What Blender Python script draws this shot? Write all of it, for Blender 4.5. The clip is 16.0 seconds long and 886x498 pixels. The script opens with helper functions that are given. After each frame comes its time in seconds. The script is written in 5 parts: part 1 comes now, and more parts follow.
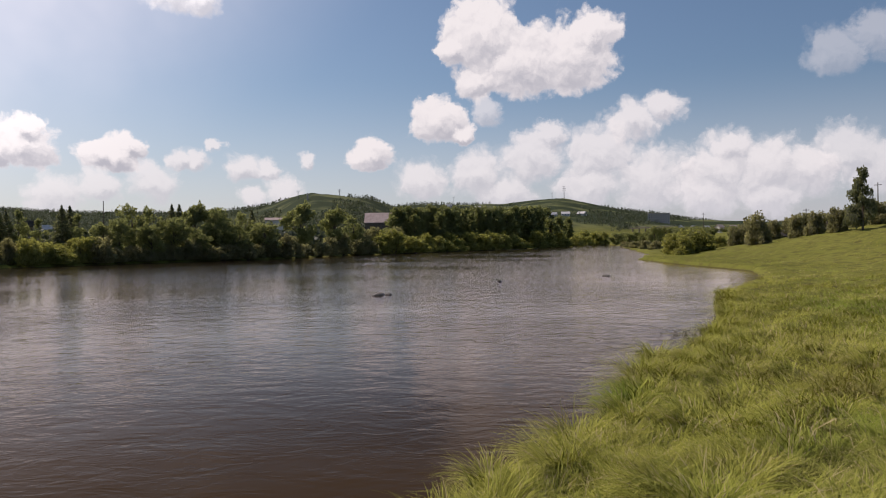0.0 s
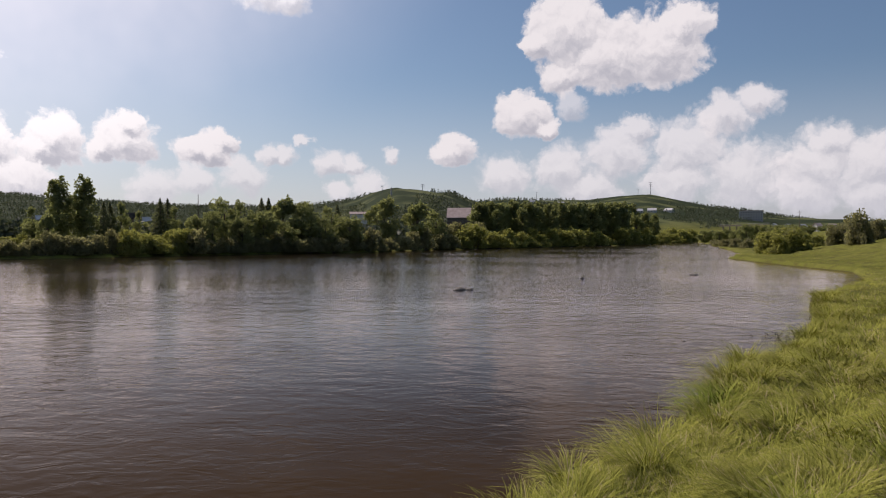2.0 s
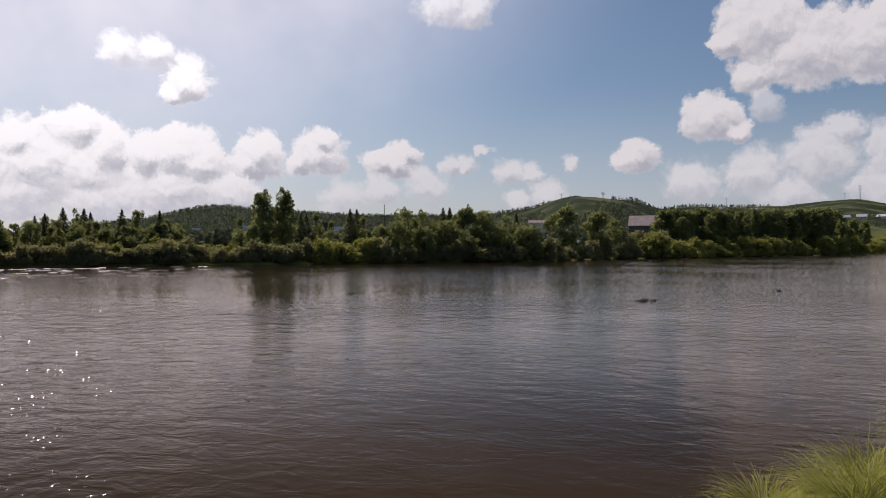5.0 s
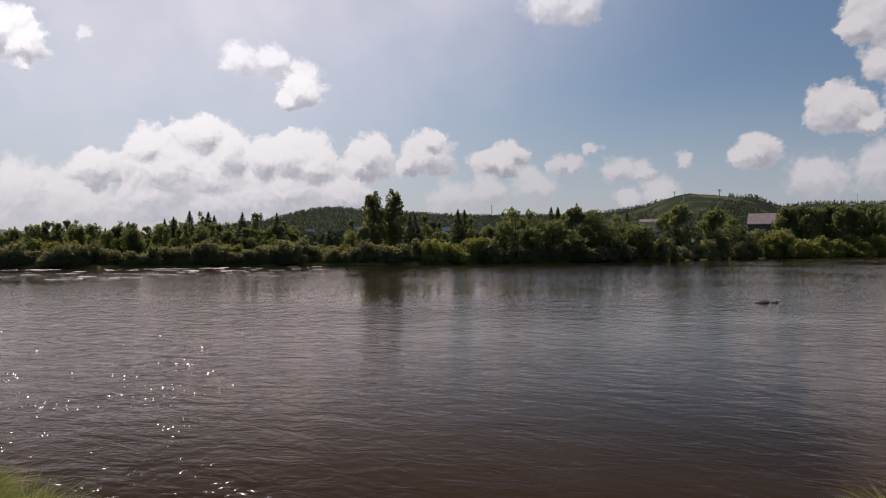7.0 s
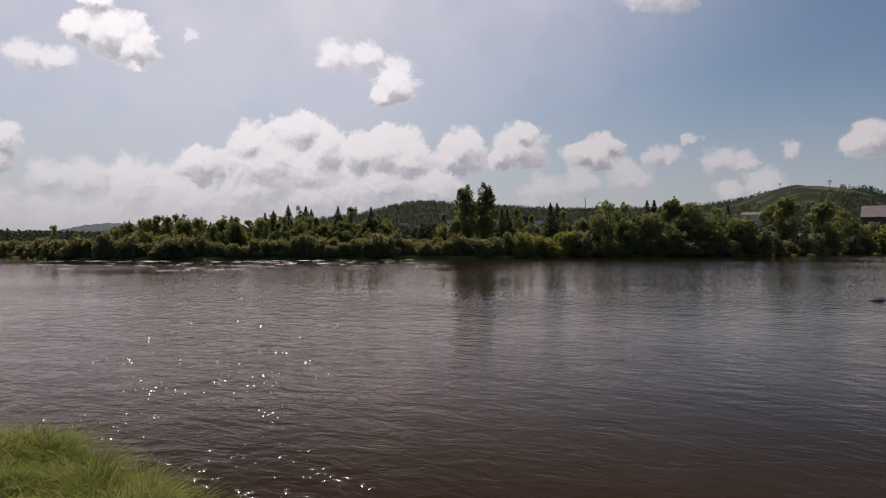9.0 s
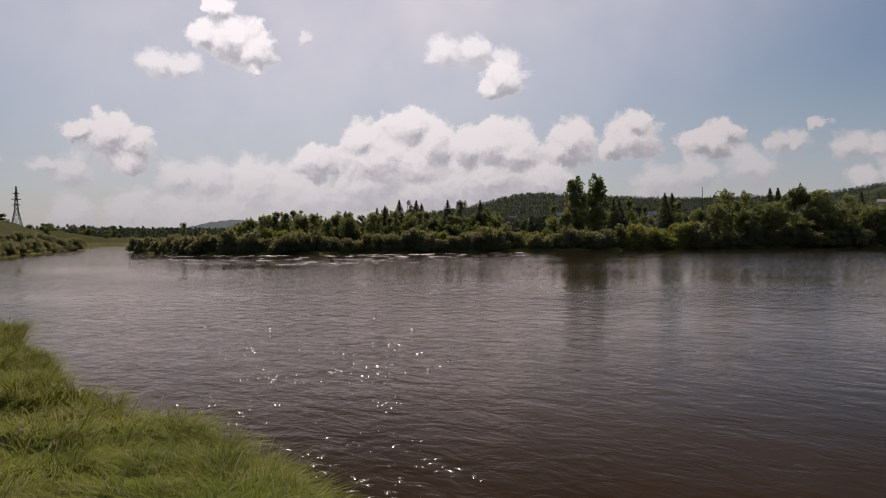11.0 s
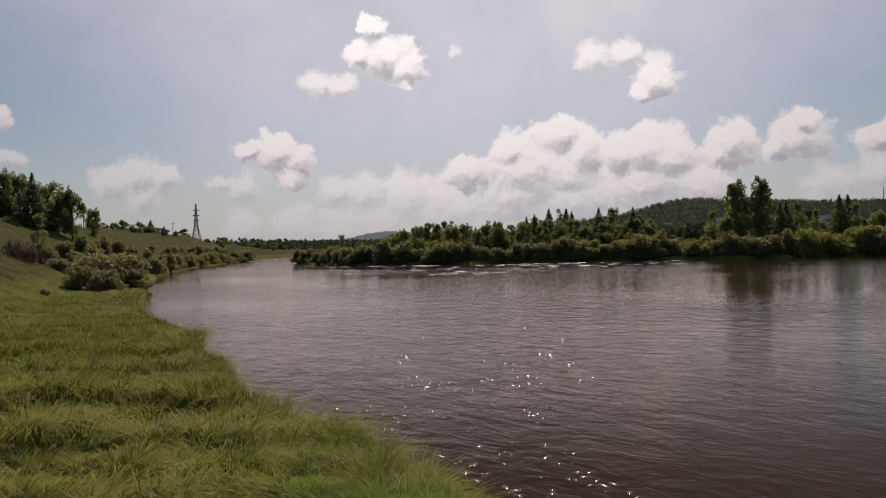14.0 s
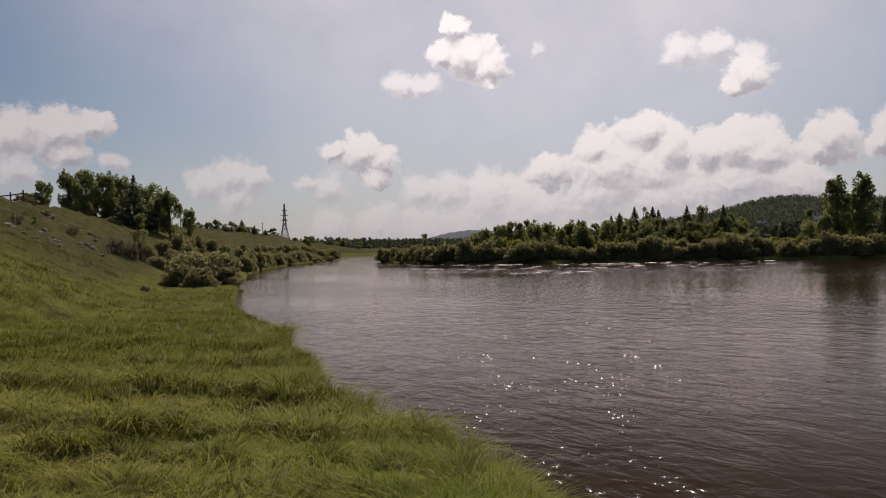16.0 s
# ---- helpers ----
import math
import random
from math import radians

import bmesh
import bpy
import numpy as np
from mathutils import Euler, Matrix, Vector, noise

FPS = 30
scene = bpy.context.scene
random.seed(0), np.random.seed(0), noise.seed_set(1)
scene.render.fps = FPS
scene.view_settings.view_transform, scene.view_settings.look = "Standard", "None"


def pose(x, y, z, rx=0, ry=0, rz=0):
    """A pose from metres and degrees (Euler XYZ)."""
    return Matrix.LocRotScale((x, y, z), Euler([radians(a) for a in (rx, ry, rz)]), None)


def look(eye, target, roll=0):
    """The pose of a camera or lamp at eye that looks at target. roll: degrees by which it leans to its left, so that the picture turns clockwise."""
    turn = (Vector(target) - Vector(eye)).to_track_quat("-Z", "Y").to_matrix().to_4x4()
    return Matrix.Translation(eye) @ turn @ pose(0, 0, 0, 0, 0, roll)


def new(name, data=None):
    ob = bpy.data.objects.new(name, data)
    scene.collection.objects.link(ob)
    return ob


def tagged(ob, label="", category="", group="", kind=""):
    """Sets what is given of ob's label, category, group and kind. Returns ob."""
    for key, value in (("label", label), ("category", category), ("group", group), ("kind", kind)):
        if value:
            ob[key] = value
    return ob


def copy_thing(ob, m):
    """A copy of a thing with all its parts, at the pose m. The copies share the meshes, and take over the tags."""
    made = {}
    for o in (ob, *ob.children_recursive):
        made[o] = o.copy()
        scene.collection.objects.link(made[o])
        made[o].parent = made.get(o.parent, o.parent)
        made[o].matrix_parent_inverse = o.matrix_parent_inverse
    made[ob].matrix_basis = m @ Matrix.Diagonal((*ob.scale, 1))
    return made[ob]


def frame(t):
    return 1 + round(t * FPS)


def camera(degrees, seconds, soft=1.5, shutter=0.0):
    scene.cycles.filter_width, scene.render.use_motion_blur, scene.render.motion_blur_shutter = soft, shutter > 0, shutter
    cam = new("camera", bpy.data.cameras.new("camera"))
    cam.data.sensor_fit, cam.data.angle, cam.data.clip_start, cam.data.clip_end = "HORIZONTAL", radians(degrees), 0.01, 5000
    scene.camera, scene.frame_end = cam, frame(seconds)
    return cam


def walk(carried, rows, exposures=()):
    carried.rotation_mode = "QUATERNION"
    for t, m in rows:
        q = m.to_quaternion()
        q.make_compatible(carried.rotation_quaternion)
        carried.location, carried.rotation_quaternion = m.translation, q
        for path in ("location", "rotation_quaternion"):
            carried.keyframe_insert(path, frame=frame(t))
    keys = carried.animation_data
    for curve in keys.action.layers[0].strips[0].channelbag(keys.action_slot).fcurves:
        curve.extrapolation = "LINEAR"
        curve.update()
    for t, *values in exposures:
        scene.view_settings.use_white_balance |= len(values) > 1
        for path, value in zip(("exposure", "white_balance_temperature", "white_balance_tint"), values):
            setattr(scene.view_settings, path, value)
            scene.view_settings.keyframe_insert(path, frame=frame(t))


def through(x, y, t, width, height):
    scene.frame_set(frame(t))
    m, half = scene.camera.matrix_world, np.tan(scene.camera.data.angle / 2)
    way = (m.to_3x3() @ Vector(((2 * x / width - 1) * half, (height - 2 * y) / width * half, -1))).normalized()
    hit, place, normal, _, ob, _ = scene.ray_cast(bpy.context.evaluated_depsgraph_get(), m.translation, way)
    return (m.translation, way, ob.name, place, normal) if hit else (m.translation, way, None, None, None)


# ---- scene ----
# ---- camera and its way ----
cam = camera(61.4, 16.0, soft=1.1)
EYE = (0.0, 0.0, 2.2)
ROWS = (
    (0.0, 5.67, -0.37, 0.85),
    (0.5, 6.95, -0.44, 0.73),
    (1.0, 8.46, -0.60, 0.61),
    (1.5, 10.09, -0.68, 0.42),
    (2.0, 11.95, -0.68, 0.13),
    (2.5, 14.07, -0.70, 0.18),
    (3.0, 16.37, -0.68, 0.15),
    (3.5, 18.64, -0.58, 0.04),
    (4.0, 20.99, -0.39, 0.05),
    (4.5, 23.31, -0.16, 0.03),
    (7.0, 33.85, 0.02, 0.15),
    (7.5, 35.53, -0.01, 0.27),
    (8.0, 37.35, -0.03, 0.36),
    (8.5, 39.11, -0.18, 0.26),
    (9.0, 40.89, -0.47, 0.00),
    (11.5, 51.41, -0.84, 0.90),
    (12.0, 53.42, -0.65, 1.15),
    (12.5, 55.29, -0.47, 1.29),
    (13.0, 57.28, -0.31, 1.42),
    (13.5, 59.07, -0.18, 1.51),
    (14.0, 60.73, -0.06, 1.26),
    (14.5, 62.41, -0.03, 1.10),
    (15.0, 64.11, -0.04, 1.12),
    (15.5, 65.69, -0.05, 1.16),
    (16.0, 67.05, -0.01, 1.18),
)
walk(cam, [(t, pose(*EYE, 90 + pitch, roll, yaw)) for t, yaw, pitch, roll in ROWS],
     exposures=[(0.0, 0.16, 6800, 24), (4.5, -0.10, 6600, 24), (7.0, -0.30, 6600, 23), (9.0, -0.42, 6650, 24), (11.5, -0.45, 6850, 25), (16.0, -0.43, 6950, 25)])

# ---- sky, clouds and sun ----
SUN_AZ, SUN_EL = 58.0, 44.0
SKY = 0.064

SUN_WAY = Vector((-math.sin(radians(SUN_AZ)) * math.cos(radians(SUN_EL)), math.cos(radians(SUN_AZ)) * math.cos(radians(SUN_EL)), math.sin(radians(SUN_EL))))


class Nodes:
    """Short names for building node trees."""

    def __init__(self, tree):
        self.tree = tree
        tree.nodes.clear()

    def add(self, kind, **settings):
        node = self.tree.nodes.new(kind)
        for key, value in settings.items():
            setattr(node, key, value)
        return node

    def feed(self, socket, value):
        if isinstance(value, bpy.types.NodeSocket):
            self.tree.links.new(value, socket)
        elif value is not None:
            socket.default_value = value

    def math(self, op, a, b=None, c=None, clamp=False):
        node = self.add("ShaderNodeMath", operation=op, use_clamp=clamp)
        for i, v in enumerate((a, b, c)):
            self.feed(node.inputs[i], v)
        return node.outputs[0]

    def vec(self, op, a, b=None, c=None):
        node = self.add("ShaderNodeVectorMath", operation=op)
        for i, v in enumerate((a, b, c)):
            self.feed(node.inputs[i], v)
        return node.outputs["Value"] if op in ("LENGTH", "DOT_PRODUCT", "DISTANCE") else node.outputs[0]

    def noise(self, at, scale, detail=4.0, rough=0.55, distort=0.0):
        node = self.add("ShaderNodeTexNoise")
        self.feed(node.inputs["Vector"], at)
        for key, v in (("Scale", scale), ("Detail", detail), ("Roughness", rough), ("Distortion", distort)):
            self.feed(node.inputs[key], v)
        return node

    def billow(self, at):
        """Rounded heaps, like the heads of a cauliflower."""
        node = self.add("ShaderNodeTexVoronoi", voronoi_dimensions="2D", feature="SMOOTH_F1", normalize=True)
        self.feed(node.inputs["Vector"], at)
        for key, v in (("Scale", 0.62), ("Detail", 3.5), ("Roughness", 0.52), ("Lacunarity", 2.3), ("Smoothness", 0.18)):
            self.feed(node.inputs[key], v)
        return node.outputs["Distance"]

    def ramp(self, value, lo, hi, to_lo=0.0, to_hi=1.0):
        node = self.add("ShaderNodeMapRange", interpolation_type="SMOOTHSTEP")
        for i, v in enumerate((value, lo, hi, to_lo, to_hi)):
            self.feed(node.inputs[i], v)
        return node.outputs[0]

    def mix(self, fac, a, b, blend="MIX"):
        node = self.add("ShaderNodeMix", data_type="RGBA", blend_type=blend)
        self.feed(node.inputs[0], fac)
        self.feed(node.inputs[6], a if isinstance(a, bpy.types.NodeSocket) else (*a, 1.0))
        self.feed(node.inputs[7], b if isinstance(b, bpy.types.NodeSocket) else (*b, 1.0))
        return node.outputs[2]


CLOUDS = []


def cumulus(lobes, density):
    """One cloud of puffs: heading, height and half width of each in degrees."""
    CLOUDS.append((lobes, density))


cumulus([(2.5, 15.6, 3.2), (-0.5, 13.3, 3.6), (-4.2, 13.7, 3.4), (-5.9, 15.3, 2.1), (4.8, 14.7, 1.5), (2.8, 12.0, 2.0)], 1.00)
cumulus([(5.9, 9.4, 2.2), (4.2, 8.5, 1.3)], 1.00)
cumulus([(2.2, 9.9, 1.4)], 0.60)
cumulus([(11.1, 6.8, 1.6)], 1.00)
cumulus([(7.2, 4.8, 2.1), (2.9, 5.4, 2.5), (-1.3, 6.5, 2.7), (-2.5, 8.3, 1.4), (-6.1, 6.7, 3.0), (-5.4, 3.9, 2.4), (-10.0, 4.5, 3.4), (0.8, 3.6, 2.5)], 0.80)
cumulus([(-8.9, 8.8, 2.0), (-10.7, 9.8, 1.6), (-14.7, 5.1, 2.9), (-18.0, 4.9, 2.9), (-15.4, 6.8, 1.9), (-14.0, 3.2, 2.8), (-18.0, 2.9, 2.5), (-20.6, 4.5, 2.4)], 0.85)
cumulus([(-22.3, 12.5, 2.2), (-24.6, 13.5, 2.0)], 0.38)
cumulus([(-22.9, 5.8, 2.5), (-25.1, 4.5, 2.7)], 0.70)
cumulus([(39.4, 6.8, 2.0), (40.1, 6.1, 1.7)], 1.00)
cumulus([(34.9, 7.0, 2.2), (34.5, 8.5, 1.2), (36.4, 6.4, 1.3)], 1.00)
cumulus([(29.2, 6.5, 1.8), (30.2, 6.5, 1.4), (28.2, 7.3, 1.2)], 1.00)
cumulus([(25.0, 6.5, 1.0), (23.9, 6.3, 1.2), (22.4, 7.3, 0.6)], 0.80)
cumulus([(20.5, 5.9, 1.4), (18.7, 5.8, 1.2), (16.1, 6.6, 0.8)], 0.80)
cumulus([(17.7, 4.0, 1.6), (19.9, 3.8, 1.0)], 0.80)
cumulus([(27.0, 4.8, 1.8), (33.2, 3.7, 2.0), (30.5, 4.4, 1.5)], 0.75)
cumulus([(50.9, 7.5, 2.3), (53.5, 7.3, 2.0), (57.9, 5.7, 1.3), (56.1, 5.7, 1.7), (49.3, 6.0, 2.2), (52.4, 4.7, 2.7), (56.1, 4.2, 1.8)], 1.00)
cumulus([(46.9, 7.1, 1.6), (44.4, 7.1, 2.2), (45.4, 6.0, 1.7), (43.5, 4.2, 2.5), (47.7, 4.1, 2.5), (41.4, 4.1, 1.7)], 1.00)
cumulus([(63.4, 4.9, 1.8), (60.9, 4.1, 2.3), (62.2, 2.9, 1.9), (58.9, 3.4, 2.0)], 0.80)
cumulus([(49.1, 13.7, 1.7), (46.8, 13.7, 1.6), (44.7, 13.1, 1.4)], 0.80)
cumulus([(44.7, 11.6, 1.8), (45.8, 11.0, 1.0)], 1.00)
cumulus([(25.2, 18.1, 2.4), (23.4, 17.6, 1.7)], 0.80)
cumulus([(65.9, 16.6, 1.1), (64.8, 14.3, 2.2), (63.1, 13.6, 1.8), (66.9, 14.5, 1.2), (63.0, 12.3, 0.9)], 1.00)
cumulus([(70.0, 12.4, 1.3), (68.4, 12.2, 1.3)], 0.80)
cumulus([(59.5, 14.4, 0.6)], 0.50)
cumulus([(73.2, 7.3, 1.9), (71.7, 6.7, 1.6), (75.3, 7.6, 1.0), (72.1, 5.6, 1.4)], 1.00)
cumulus([(75.6, 4.8, 1.7), (77.4, 5.2, 1.0)], 0.70)
cumulus([(82.8, 5.6, 1.8), (81.3, 5.3, 1.4), (84.5, 5.1, 1.5), (82.6, 4.1, 2.0)], 0.75)
cumulus([(66.6, 4.4, 2.1), (63.4, 3.7, 2.4), (69.0, 4.5, 1.6), (59.9, 2.8, 3.1), (65.2, 1.9, 3.0), (71.9, 1.9, 2.4), (68.7, 1.6, 2.5), (75.7, 1.5, 1.9)], 0.75)
cumulus([(59.0, 5.8, 1.7), (55.3, 7.4, 1.8), (51.8, 8.4, 1.8), (50.0, 7.1, 2.0), (54.5, 5.6, 3.1), (51.2, 5.5, 2.6), (50.3, 3.5, 3.1), (55.4, 3.5, 2.6)], 1.00)
cumulus([(45.4, 6.9, 2.2), (47.4, 6.8, 1.6), (43.8, 6.2, 1.9), (45.5, 4.0, 3.0), (41.7, 3.8, 2.0)], 1.00)
cumulus([(96.9, 8.2, 2.0), (94.3, 8.3, 2.3), (92.0, 9.0, 1.4), (93.6, 6.9, 1.6)], 0.95)
cumulus([(96.7, 5.9, 1.4), (90.8, 6.4, 1.0)], 0.70)


def make_world():
    world = bpy.data.worlds.new("sky")
    scene.world = world
    world.use_nodes = True
    n = Nodes(world.node_tree)
    way = n.add("ShaderNodeTexCoord").outputs["Generated"]
    sky = n.add("ShaderNodeTexSky", sky_type="NISHITA", sun_disc=False, sun_elevation=radians(SUN_EL),
                sun_rotation=radians(-SUN_AZ), air_density=1.0, dust_density=1.2, ozone_density=2.0)
    split = n.add("ShaderNodeSeparateXYZ")
    n.feed(split.inputs[0], way)
    az = n.math("MULTIPLY", n.math("ARCTAN2", n.math("MULTIPLY", split.outputs[0], -1.0), split.outputs[1]), 180 / math.pi)
    el = n.math("MULTIPLY", n.math("ARCSINE", split.outputs[2]), 180 / math.pi)
    flat = n.add("ShaderNodeCombineXYZ")
    n.feed(flat.inputs[0], az)
    n.feed(flat.inputs[1], el)
    wide = n.noise(flat.outputs[0], 0.34, 2.0, 0.5)
    fine = n.noise(flat.outputs[0], 1.05, 9.0, 0.70)
    shift = n.vec("MULTIPLY_ADD", wide.outputs["Color"], (2.0, 1.7, 0.0), (-1.0, -0.85, 0.0))
    shift2 = n.vec("MULTIPLY_ADD", fine.outputs["Color"], (1.7, 1.5, 0.0), (-0.85, -0.75, 0.0))
    at = n.vec("ADD", flat.outputs[0], n.vec("ADD", shift, shift2))
    # puffs lit from above: the same billows, looked at a little higher up
    soft_at = n.vec("ADD", flat.outputs[0], n.vec("MULTIPLY_ADD", shift2, (0.7, 0.7, 0.0), shift))
    puffs = n.billow(soft_at)
    above = n.billow(n.vec("ADD", soft_at, (0.12, 0.40, 0.0)))
    lit = n.math("MULTIPLY", n.math("SUBTRACT", above, puffs), 0.9)
    bulge = n.math("MULTIPLY_ADD", puffs, 1.0, -0.34)
    sunward = n.vec("DOT_PRODUCT", way, tuple(SUN_WAY))
    glow = n.ramp(sunward, 0.66, 0.985)
    base = n.mix(1.0, sky.outputs[0], (SKY * 0.86, SKY * 1.05, SKY * 1.09), "MULTIPLY")
    veil = n.math("MULTIPLY", n.ramp(el, 13.0, 0.0), 0.5)
    base = n.mix(veil, base, (0.60, 0.64, 0.71))
    thin = n.noise(flat.outputs[0], 0.07, 4.0, 0.6)
    base = n.mix(n.math("MULTIPLY", glow, n.ramp(thin.outputs[0], 0.25, 0.7, 0.50, 0.90)), base, (1.02, 1.03, 1.04))
    white = n.mix(glow, (0.73, 0.755, 0.745), (1.42, 1.49, 1.46))
    dim = n.mix(glow, (0.40, 0.435, 0.475), (0.66, 0.71, 0.75))
    haze = n.mix(glow, (0.55, 0.60, 0.64), (1.05, 1.10, 1.11))
    far_off = n.ramp(el, 6.0, 0.5, 0.0, 0.60)
    for lobes, density in CLOUDS:
        near = higher = None
        for a, e, r in lobes:
            d = n.vec("LENGTH", n.vec("MULTIPLY_ADD", at, (1 / r, 1 / (0.88 * r), 0.0), (-a / r, -e / (0.88 * r), 0.0)))
            u = n.vec("LENGTH", n.vec("MULTIPLY_ADD", at, (1 / r, 1 / (0.88 * r), 0.0), ((0.2 - a) / r, (0.6 - e) / (0.88 * r), 0.0)))
            near = d if near is None else n.math("SMOOTH_MIN", near, d, 0.15)
            higher = u if higher is None else n.math("SMOOTH_MIN", higher, u, 0.15)
        slope = n.math("ADD", n.math("SUBTRACT", higher, near), lit)
        near = n.math("ADD", near, bulge)
        firm = density > 0.9
        low, high = min(e - r for a, e, r in lobes), max(e + r for a, e, r in lobes)
        up = n.math("MULTIPLY_ADD", el, 1 / (high - low), -low / (high - low))
        near = n.math("ADD", near, n.ramp(up, 0.26, 0.0, 0.0, 0.40))
        body = n.math("MULTIPLY", n.ramp(near, 1.10, 0.76 if firm else 0.52), density)
        slope = n.math("MULTIPLY_ADD", n.math("SUBTRACT", up, 0.5), 0.30, slope)
        shade = n.math("MULTIPLY", n.ramp(slope, 0.34, -0.55), n.ramp(near, 1.08, 0.70, 0.5, 1.0 if firm else 0.8))
        base = n.mix(body, base, n.mix(far_off, n.mix(shade, white, dim), haze))
    back = n.add("ShaderNodeBackground")
    n.feed(back.inputs[0], base)
    n.feed(back.inputs[1], 1.0)
    out = n.add("ShaderNodeOutputWorld")
    n.feed(out.inputs[0], back.outputs[0])


make_world()
sun = new("sun", bpy.data.lights.new("sun", "SUN"))
sun.data.energy, sun.data.angle, sun.data.color = 3.2, radians(0.53), (1.0, 0.95, 0.87)
sun.matrix_world = look(SUN_WAY * 50, (0, 0, 0))

# ---- materials ----


def material(name):
    mat = bpy.data.materials.new(name)
    mat.use_nodes = True
    return mat, Nodes(mat.node_tree)


def finish(n, shader, mat):
    out = n.add("ShaderNodeOutputMaterial")
    n.feed(out.inputs[0], shader)
    return mat


def principled(n, color, rough, normal=None, **more):
    p = n.add("ShaderNodeBsdfPrincipled")
    n.feed(p.inputs["Base Color"], color if isinstance(color, bpy.types.NodeSocket) else (*color, 1.0))
    n.feed(p.inputs["Roughness"], rough)
    if normal is not None:
        n.feed(p.inputs["Normal"], normal)
    for key, v in more.items():
        n.feed(p.inputs[key.replace("_", " ")], v)
    return p.outputs[0]


def bump(n, height, strength, distance):
    b = n.add("ShaderNodeBump")
    n.feed(b.inputs["Strength"], strength)
    n.feed(b.inputs["Distance"], distance)
    n.feed(b.inputs["Height"], height)
    return b.outputs[0]


def leaf_material(name, dark, light, through=0.5, rough=0.65):
    """Leaves: a hue for each plant, another for each leaf, light coming through."""
    mat, n = material(name)
    geo = n.add("ShaderNodeNewGeometry")
    info = n.add("ShaderNodeObjectInfo")
    mixv = n.math("ADD", n.math("MULTIPLY", geo.outputs["Random Per Island"], 0.6), n.math("MULTIPLY", info.outputs["Random"], 0.4))
    col = n.mix(mixv, dark, light)
    p = principled(n, col, rough, Specular_IOR_Level=0.25)
    t = n.add("ShaderNodeBsdfTranslucent")
    n.feed(t.inputs[0], n.mix(1.0, col, (1.15, 1.15, 0.72), "MULTIPLY"))
    m = n.add("ShaderNodeMixShader")
    n.feed(m.inputs[0], through)
    n.feed(m.inputs[1], p)
    n.feed(m.inputs[2], t.outputs[0])
    return finish(n, m.outputs[0], mat)


def mottled(name, a, b, scale, rough=0.8, relief=0.3, depth=0.02, metal=0.0):
    """A plain surface with stains at one scale and grain at another."""
    mat, n = material(name)
    at = n.add("ShaderNodeTexCoord").outputs["Object"]
    big = n.noise(at, scale, 4.0)
    small = n.noise(at, scale * 9, 5.0, 0.65)
    f = n.math("ADD", n.math("MULTIPLY", n.ramp(big.outputs[0], 0.3, 0.7), 0.65), n.math("MULTIPLY", small.outputs[0], 0.35))
    return finish(n, principled(n, n.mix(f, a, b), rough, bump(n, small.outputs[0], relief, depth), Metallic=metal, Specular_IOR_Level=0.15 if rough > 0.6 else 0.4), mat)


WILLOW = leaf_material("willow_leaves", (0.205, 0.198, 0.124), (0.31, 0.298, 0.186), 0.68)
YELLOW = leaf_material("yellowish_leaves", (0.225, 0.235, 0.078), (0.34, 0.335, 0.125), 0.64)
BIRCH = leaf_material("tree_leaves", (0.185, 0.205, 0.105), (0.285, 0.302, 0.152), 0.66)
NEEDLE = leaf_material("needles", (0.125, 0.140, 0.088), (0.195, 0.205, 0.125), 0.55)
# Leaf colour of the distant woods is lightened to stand in for haze.
HAZED_WOODS = leaf_material("hazed_woods", (0.092, 0.112, 0.074), (0.118, 0.136, 0.090), 0.30)
BARK = mottled("bark", (0.06, 0.045, 0.035), (0.17, 0.14, 0.11), 3.0, 0.9)
STONE = mottled("stone", (0.08, 0.07, 0.06), (0.22, 0.20, 0.17), 4.0, 0.7, 0.6, 0.03)
STEEL = mottled("galvanised_steel", (0.16, 0.16, 0.17), (0.30, 0.30, 0.31), 2.0, 0.55, 0.1, 0.005, 0.6)


